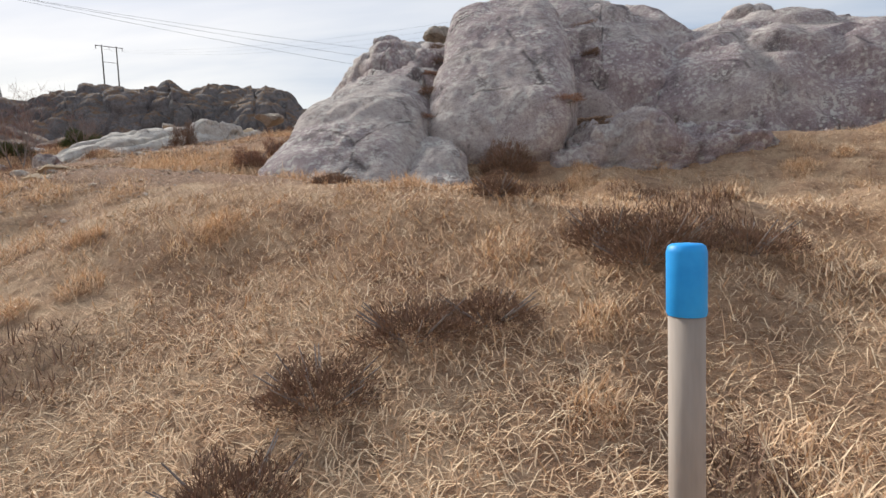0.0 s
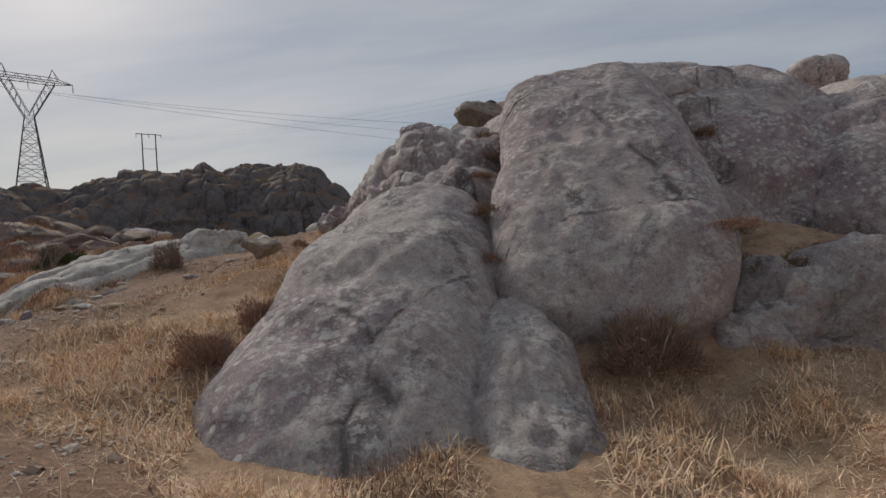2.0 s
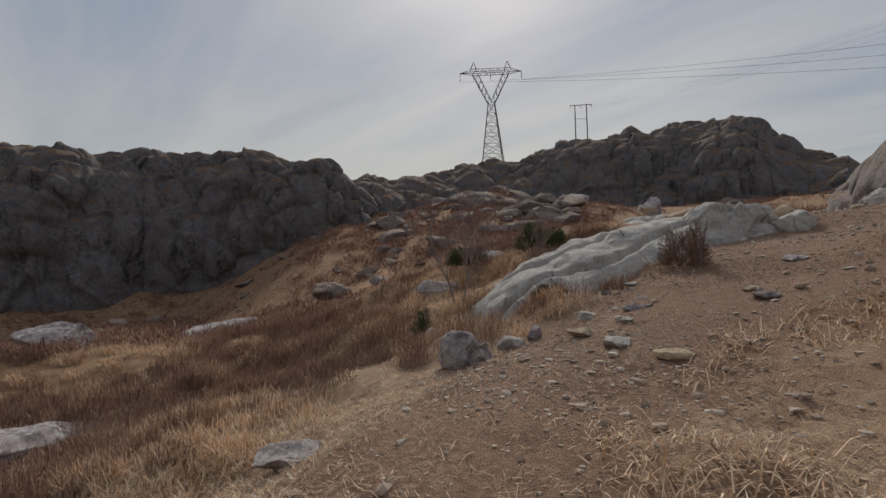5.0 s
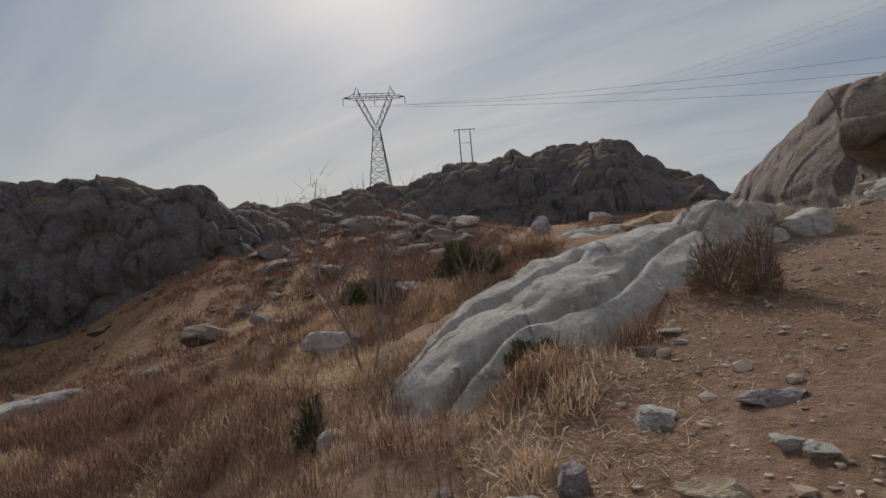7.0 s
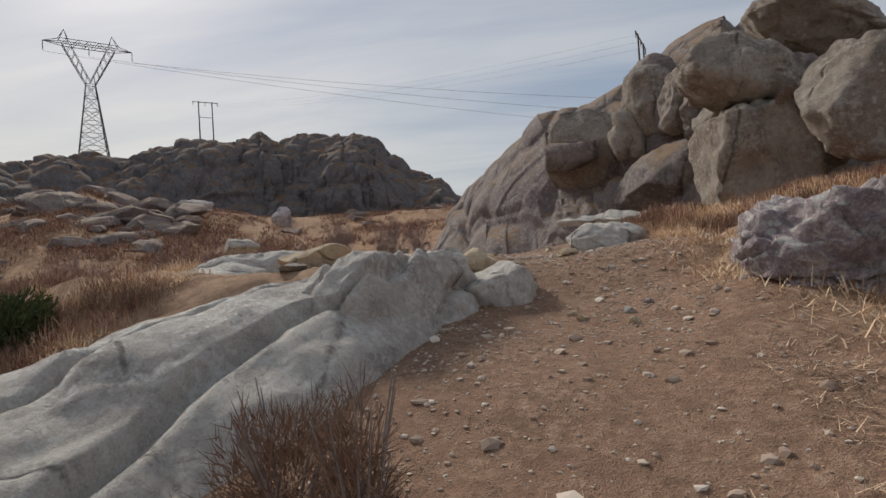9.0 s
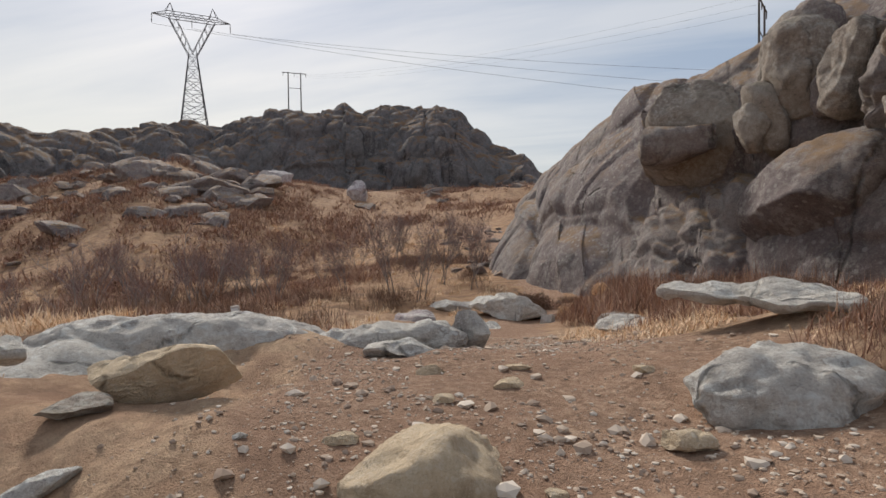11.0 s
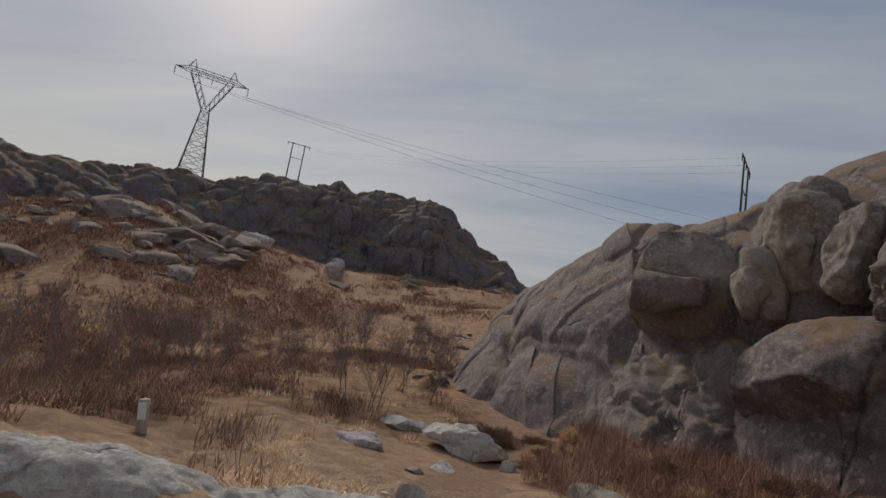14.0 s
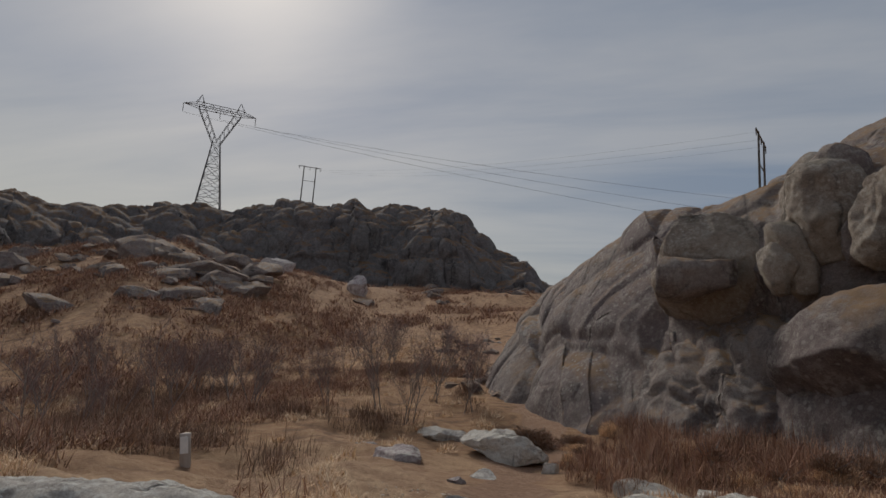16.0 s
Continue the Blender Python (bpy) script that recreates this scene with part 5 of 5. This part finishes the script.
def birch(seed, height, twigs=900, mat=None, stems=2):
    """A leafless birch: stems with limbs, and a crown of fine twigs."""
    rnd = random.Random(seed)
    top = empty("birch_tree", 0, 0, 0)
    bm, ends = bmesh.new(), []
    for k in range(stems):
        way = Vector((rnd.uniform(-0.3, 0.3), rnd.uniform(-0.3, 0.3), 1)).normalized()
        tree_limbs(bm, rnd, (rnd.uniform(-0.1, 0.1), rnd.uniform(-0.1, 0.1), -0.15), way, height * rnd.uniform(0.6, 0.8), height * 0.018, 2, ends)
    part("trunk", bm, M_BARK, top)
    pts = np.array([e[0][:] for e in ends])
    way = np.array([e[1][:] for e in ends])
    rs = np.random.RandomState(seed)
    pick = rs.randint(0, len(pts), twigs)
    base = pts[pick] + rs.normal(0, height * 0.03, (twigs, 3))
    d = way[pick] * 0.6 + rs.normal(0, 0.55, (twigs, 3)) + np.array((0, 0, 0.35))
    d /= np.linalg.norm(d, axis=1)[:, None]
    L = rs.uniform(0.05, 0.14, twigs)[:, None] * height
    side = np.cross(d, rs.normal(size=(twigs, 3)))
    side /= np.linalg.norm(side, axis=1)[:, None]
    w = 0.0016 * height
    v = np.stack([base - side * w, base + side * w, base + d * L], 1).reshape(-1, 3)
    crown = new("crown", mesh_of("crown", v, np.arange(len(v)).reshape(-1, 3), mat or M_TWIG, True))
    crown.parent = top
    return tagged(top, "leafless birch sapling with a haze of reddish twigs", "tree", "birches of the valley")


def plant(kind, x, y, turn, size):
    ob = copy_thing(kind, pose(x, y, ground_z(x, y) - 0.02, 0, 0, turn) @ Matrix.Diagonal((size, size, size, 1)))
    ob.scale = (size, size, size)
    return ob


KINDS = [birch(k, 1.0, 1100, None, 2 + k % 2) for k in range(4)]
for k, kind in enumerate(KINDS):
    kx, ky = -17.3 - 2 * k, 31.5 + 1.4 * k
    kind.matrix_basis = pose(kx, ky, ground_z(kx, ky) - 0.02, 0, 0, 40 * k)
    kind.scale = (2.2, 2.2, 2.2)
rnd = random.Random(5)
for k in range(30):
    az, dist = radians(rnd.uniform(14, 62)), rnd.uniform(14, 29)
    plant(KINDS[k % 4], -6.3 - dist * math.sin(az), 16.7 + dist * math.cos(az), rnd.uniform(0, 360), rnd.uniform(1.5, 2.7))
plant(KINDS[0], -10.4, 13.05, 30, 2.2)
plant(KINDS[2], -11.2, 14.1, 120, 1.5)
plant(KINDS[1], -9.9, 14.6, 200, 1.1)


def bush(name, x, y, z, r, h, n, mat, label, category, width=0.004, lean=(0.5, 0.4)):
    """A single rounded shrub of many fine twigs or needles on short stems."""
    top = empty(name, x, y, z)
    rs = np.random.RandomState(int(abs(x * 31 + y * 17)) + 3)
    bm = bmesh.new()
    for k in range(14):
        a = rs.uniform(0, 6.28)
        bar(bm, (0, 0, -0.05), (math.cos(a) * r * 0.7, math.sin(a) * r * 0.7, h * rs.uniform(0.5, 0.9)), 0.016, 0.005)
    part("woody_base", bm, M_BARK, top)
    d = rs.normal(size=(n, 3))
    d /= np.linalg.norm(d, axis=1)[:, None]
    d[:, 2] = np.abs(d[:, 2])
    lump = 0.75 + 0.35 * vnoise(d * 2.5 + x, 4)
    base = d * (rs.uniform(0.25, 1, n) ** 0.5 * lump)[:, None] * np.array((r, r, h))
    way = d * 0.8 + rs.normal(0, 0.5, (n, 3)) + np.array((0, 0, 0.5))
    way /= np.linalg.norm(way, axis=1)[:, None]
    side = np.cross(way, rs.normal(size=(n, 3)))
    side /= np.linalg.norm(side, axis=1)[:, None]
    L = rs.uniform(0.08, 0.2, n)[:, None] * h
    v = np.stack([base - side * width, base + side * width, base + way * L], 1).reshape(-1, 3)
    crown = new("crown", mesh_of("crown", v, np.arange(len(v)).reshape(-1, 3), mat, True))
    crown.parent = top
    return tagged(top, label, category)


def set_bush(name, x, y, r, h, n, mat, label, width=0.004, lift=0.0):
    return bush(name, x, y, ground_z(x, y) + lift, r, h, n, mat, label, "shrub", width)


set_bush("bare_shrub", -6.95, 14.1, 0.42, 0.62, 3000, M_HEATH, "dark red-brown leafless shrub against the pale slab", 0.003)
set_bush("bare_shrub", -6.6, 13.9, 0.2, 0.8, 1100, M_HEATH, "tall dark leafless shrub against the pale slab", 0.003)
set_bush("juniper", -8.13, 12.61, 0.31, 0.31, 5200, M_GREEN, "low dark green juniper at the foot of the slab", 0.006)
set_bush("juniper", -10.02, 11.81, 0.16, 0.58, 1100, M_GREEN, "small green conifer sapling on the slope", 0.005)
set_bush("juniper", -11.25, 16.61, 0.80, 0.65, 7000, M_GREEN, "spreading olive-green juniper beyond the slab", 0.011)
set_bush("juniper", -12.34, 15.30, 0.65, 0.51, 5000, M_GREEN, "spreading olive-green juniper on the slope", 0.011)
set_bush("bare_shrub", 0.85, 8.05, 0.55, 0.5, 5200, M_HEATH, "dark leafless heather bush under the dome", 0.004)
set_bush("bare_shrub", -2.85, 8.2, 0.4, 0.36, 4200, M_RED, "reddish dry shrub beside the granite lobe", 0.004)
set_bush("bare_shrub", -2.75, 9.2, 0.4, 0.36, 4200, M_RED, "reddish dry shrub beside the granite lobe", 0.004)

# ---------------------------------------------------------------- rubble of the valley and grit of the trail
RUBBLE = [rock_mesh("rubble", (1, 0.85, 0.7), sub=3, seed=70 + k, cuts=12, rough=0.08, mat=M_CLIFF) for k in range(6)]
rnd = random.Random(11)


def rubble(az0, az1, d0, d1, n, s0, s1):
    for k in range(n):
        az, dist, s = radians(rnd.uniform(az0, az1)), rnd.uniform(d0, d1), s0 * (s1 / s0) ** (rnd.random() ** 1.6)
        x, y = -6.3 - dist * math.sin(az), 16.7 + dist * math.cos(az)
        ob = new("boulder", RUBBLE[rnd.randrange(6)])
        ob.matrix_basis = pose(x, y, ground_z(x, y) + 0.1 * s, rnd.uniform(-20, 20), rnd.uniform(-20, 20), rnd.uniform(0, 360))
        ob.scale = (s * rnd.uniform(0.9, 1.7), s, s * rnd.uniform(0.45, 0.8))
        tagged(ob, "grey granite boulder in the rubble of the valley slope", "boulder", "valley rubble")


rubble(40, 62, 44, 92, 84, 0.35, 2.0)
rubble(36, 48, 56, 74, 34, 0.6, 3.0)
rubble(42, 60, 60, 110, 44, 0.9, 3.4)
rubble(10, 40, 66, 118, 36, 0.4, 2.0)
rubble(8, 18, 20, 42, 50, 0.2, 0.75)
rubble(60, 95, 24, 84, 40, 0.4, 2.4)
rock("valley_boulder", -43.4, 88.2, ground_z(-43.4, 88.2) + 1.2, (2.0, 1.8, 2.0), (0, 0, 20), "large dark split boulder standing in the valley grass", "boulder", seed=81, sub=4, cuts=12, facet=0.15)
rock("valley_boulder", -59.9, 91.2, ground_z(-59.9, 91.2) + 0.9, (2.9, 2.0, 1.6), (0, 0, 40), "large grey boulder standing in the valley grass", "boulder", seed=82, sub=4, cuts=12, facet=0.15)


def grit(name, n, box, r0, r1, mat, label, keep):
    x, y = RNG.uniform(box[0], box[1], n), RNG.uniform(box[2], box[3], n)
    ok = (RNG.uniform(size=n) < keep(x, y)) & bare(x, y)
    x, y = x[ok], y[ok]
    p, _ = on_land(x, y)
    bm = bmesh.new()
    bmesh.ops.create_icosphere(bm, subdivisions=1, radius=1)
    v0 = np.array([q.co[:] for q in bm.verts])
    f0 = np.array([[q.index for q in t.verts] for t in bm.faces])
    bm.free()
    m = len(x)
    size = r0 * (r1 / r0) ** (RNG.uniform(0, 1, m) ** 2.2)
    jit = RNG.uniform(0.55, 1.25, (m, len(v0), 1))
    scale = np.stack([RNG.uniform(0.8, 1.4, m), RNG.uniform(0.7, 1.2, m), RNG.uniform(0.4, 0.8, m)], 1)[:, None]
    v = v0[None] * jit * scale * size[:, None, None] + p[:, None] + np.array((0, 0, 0.15)) * size[:, None, None]
    f = (f0[None] + (np.arange(m) * len(v0))[:, None, None]).reshape(-1, 3)
    ob = new(name, mesh_of(name, v.reshape(-1, 3), f, mat, True))
    return tagged(ob, label, "stones", kind="stuff")


def on_trail(x, y):
    g = trail_gap(x, y)[0]
    return (1 - smooth(0.9, 2.4, g)) * smooth(4, 7, y) * (0.25 + 0.75 * patchy(x, y, 0.6, 61, -0.3, 0.4))


grit("gravel", 90000, (-10.5, -2.5, 4.5, 24), 0.004, 0.02, M_GRIT, "loose ochre gravel scattered over the trail", on_trail)
grit("gravel", 9500, (-10.5, -2.5, 4.5, 24), 0.01, 0.055, M_GRIT, "loose grey stones scattered over the trail", on_trail)

bpy.context.view_layer.update()
DEPS = bpy.context.evaluated_depsgraph_get()


def rooted(name, x, y, r, h, mat, label):
    """A shrub on whatever lies uppermost at x, y."""
    hit, place, *_ = scene.ray_cast(DEPS, Vector((x, y, 60)), Vector((0, 0, -1)))
    return bush(name, x, y, place.z - 0.06, r, h, 2400, mat, label, "shrub", 0.005)


# heather in the clefts of the dome: between lobe and facing, round the facing, along its foot
for x0, y0, x1, y1, n in ((-0.42, 9.0, -0.1, 12.6, 6), (2.45, 10.0, 3.2, 12.9, 4), (1.9, 8.6, 5.2, 10.4, 9), (-3.0, 8.6, -2.6, 11.5, 4)):
    for k in range(n):
        t = k / (n - 1)
        rooted("heather_tuft", x0 + (x1 - x0) * t + rnd.uniform(-0.12, 0.12), y0 + (y1 - y0) * t, rnd.uniform(0.22, 0.46), rnd.uniform(0.1, 0.22), M_HEATH if k % 3 else M_RED, "dry brown heather rooted in a cleft of the dome")
# grass and scrub on ledges of the cliff
for k in range(46):
    t = rnd.random()
    rooted("ledge_scrub", -7.7 + 6.0 * t + rnd.uniform(-0.8, 0.8), 30.1 - 9.3 * t + rnd.uniform(-1.3, 2), rnd.uniform(0.2, 0.5), rnd.uniform(0.16, 0.4), (M_RED, M_STRAW, M_HEATH)[k % 3], "dry scrub and grass on a ledge of the cliff")

set_bush("heather_clump", -0.59, 2.00, 0.34, 0.22, 3400, M_HEATH, "low dark brown heather clump in matted grass", 0.003)
set_bush("heather_clump", -0.43, 2.46, 0.36, 0.20, 3400, M_HEATH, "low dark brown heather clump in matted grass", 0.003)
set_bush("heather_clump", -0.08, 2.81, 0.36, 0.20, 3400, M_HEATH, "low dark brown heather clump in matted grass", 0.003)
set_bush("heather_clump", 0.27, 2.93, 0.34, 0.16, 3400, M_HEATH, "low dark brown heather clump in matted grass", 0.003)
set_bush("heather_clump", 1.13, 3.30, 0.40, 0.20, 3400, M_HEATH, "low dark brown heather clump in matted grass", 0.003)
set_bush("heather_clump", 1.77, 3.49, 0.40, 0.20, 3400, M_HEATH, "low dark brown heather clump in matted grass", 0.003)
set_bush("heather_clump", 1.03, 3.59, 0.36, 0.25, 3400, M_HEATH, "low dark brown heather clump in matted grass", 0.003)
set_bush("heather_clump", 1.26, 3.37, 0.36, 0.25, 3400, M_HEATH, "low dark brown heather clump in matted grass", 0.003)
set_bush("heather_clump", 0.44, 4.52, 0.30, 0.20, 3400, M_HEATH, "low dark brown heather clump in matted grass", 0.003)
set_bush("heather_clump", -2.41, 2.72, 0.30, 0.20, 3400, M_HEATH, "low dark brown heather clump in matted grass", 0.003)
set_bush("heather_clump", 1.80, 5.64, 0.35, 0.14, 3400, M_HEATH, "low dark brown heather clump in matted grass", 0.003)
set_bush("heather_clump", -1.00, 5.29, 0.30, 0.12, 3400, M_HEATH, "low dark brown heather clump in matted grass", 0.003)
bush("cliff_scrub", -8.12, 29.39, 2.22, 0.6, 0.53, 4200, M_HEATH, "leafless scrub rooted on a ledge of the cliff", "shrub", 0.007)
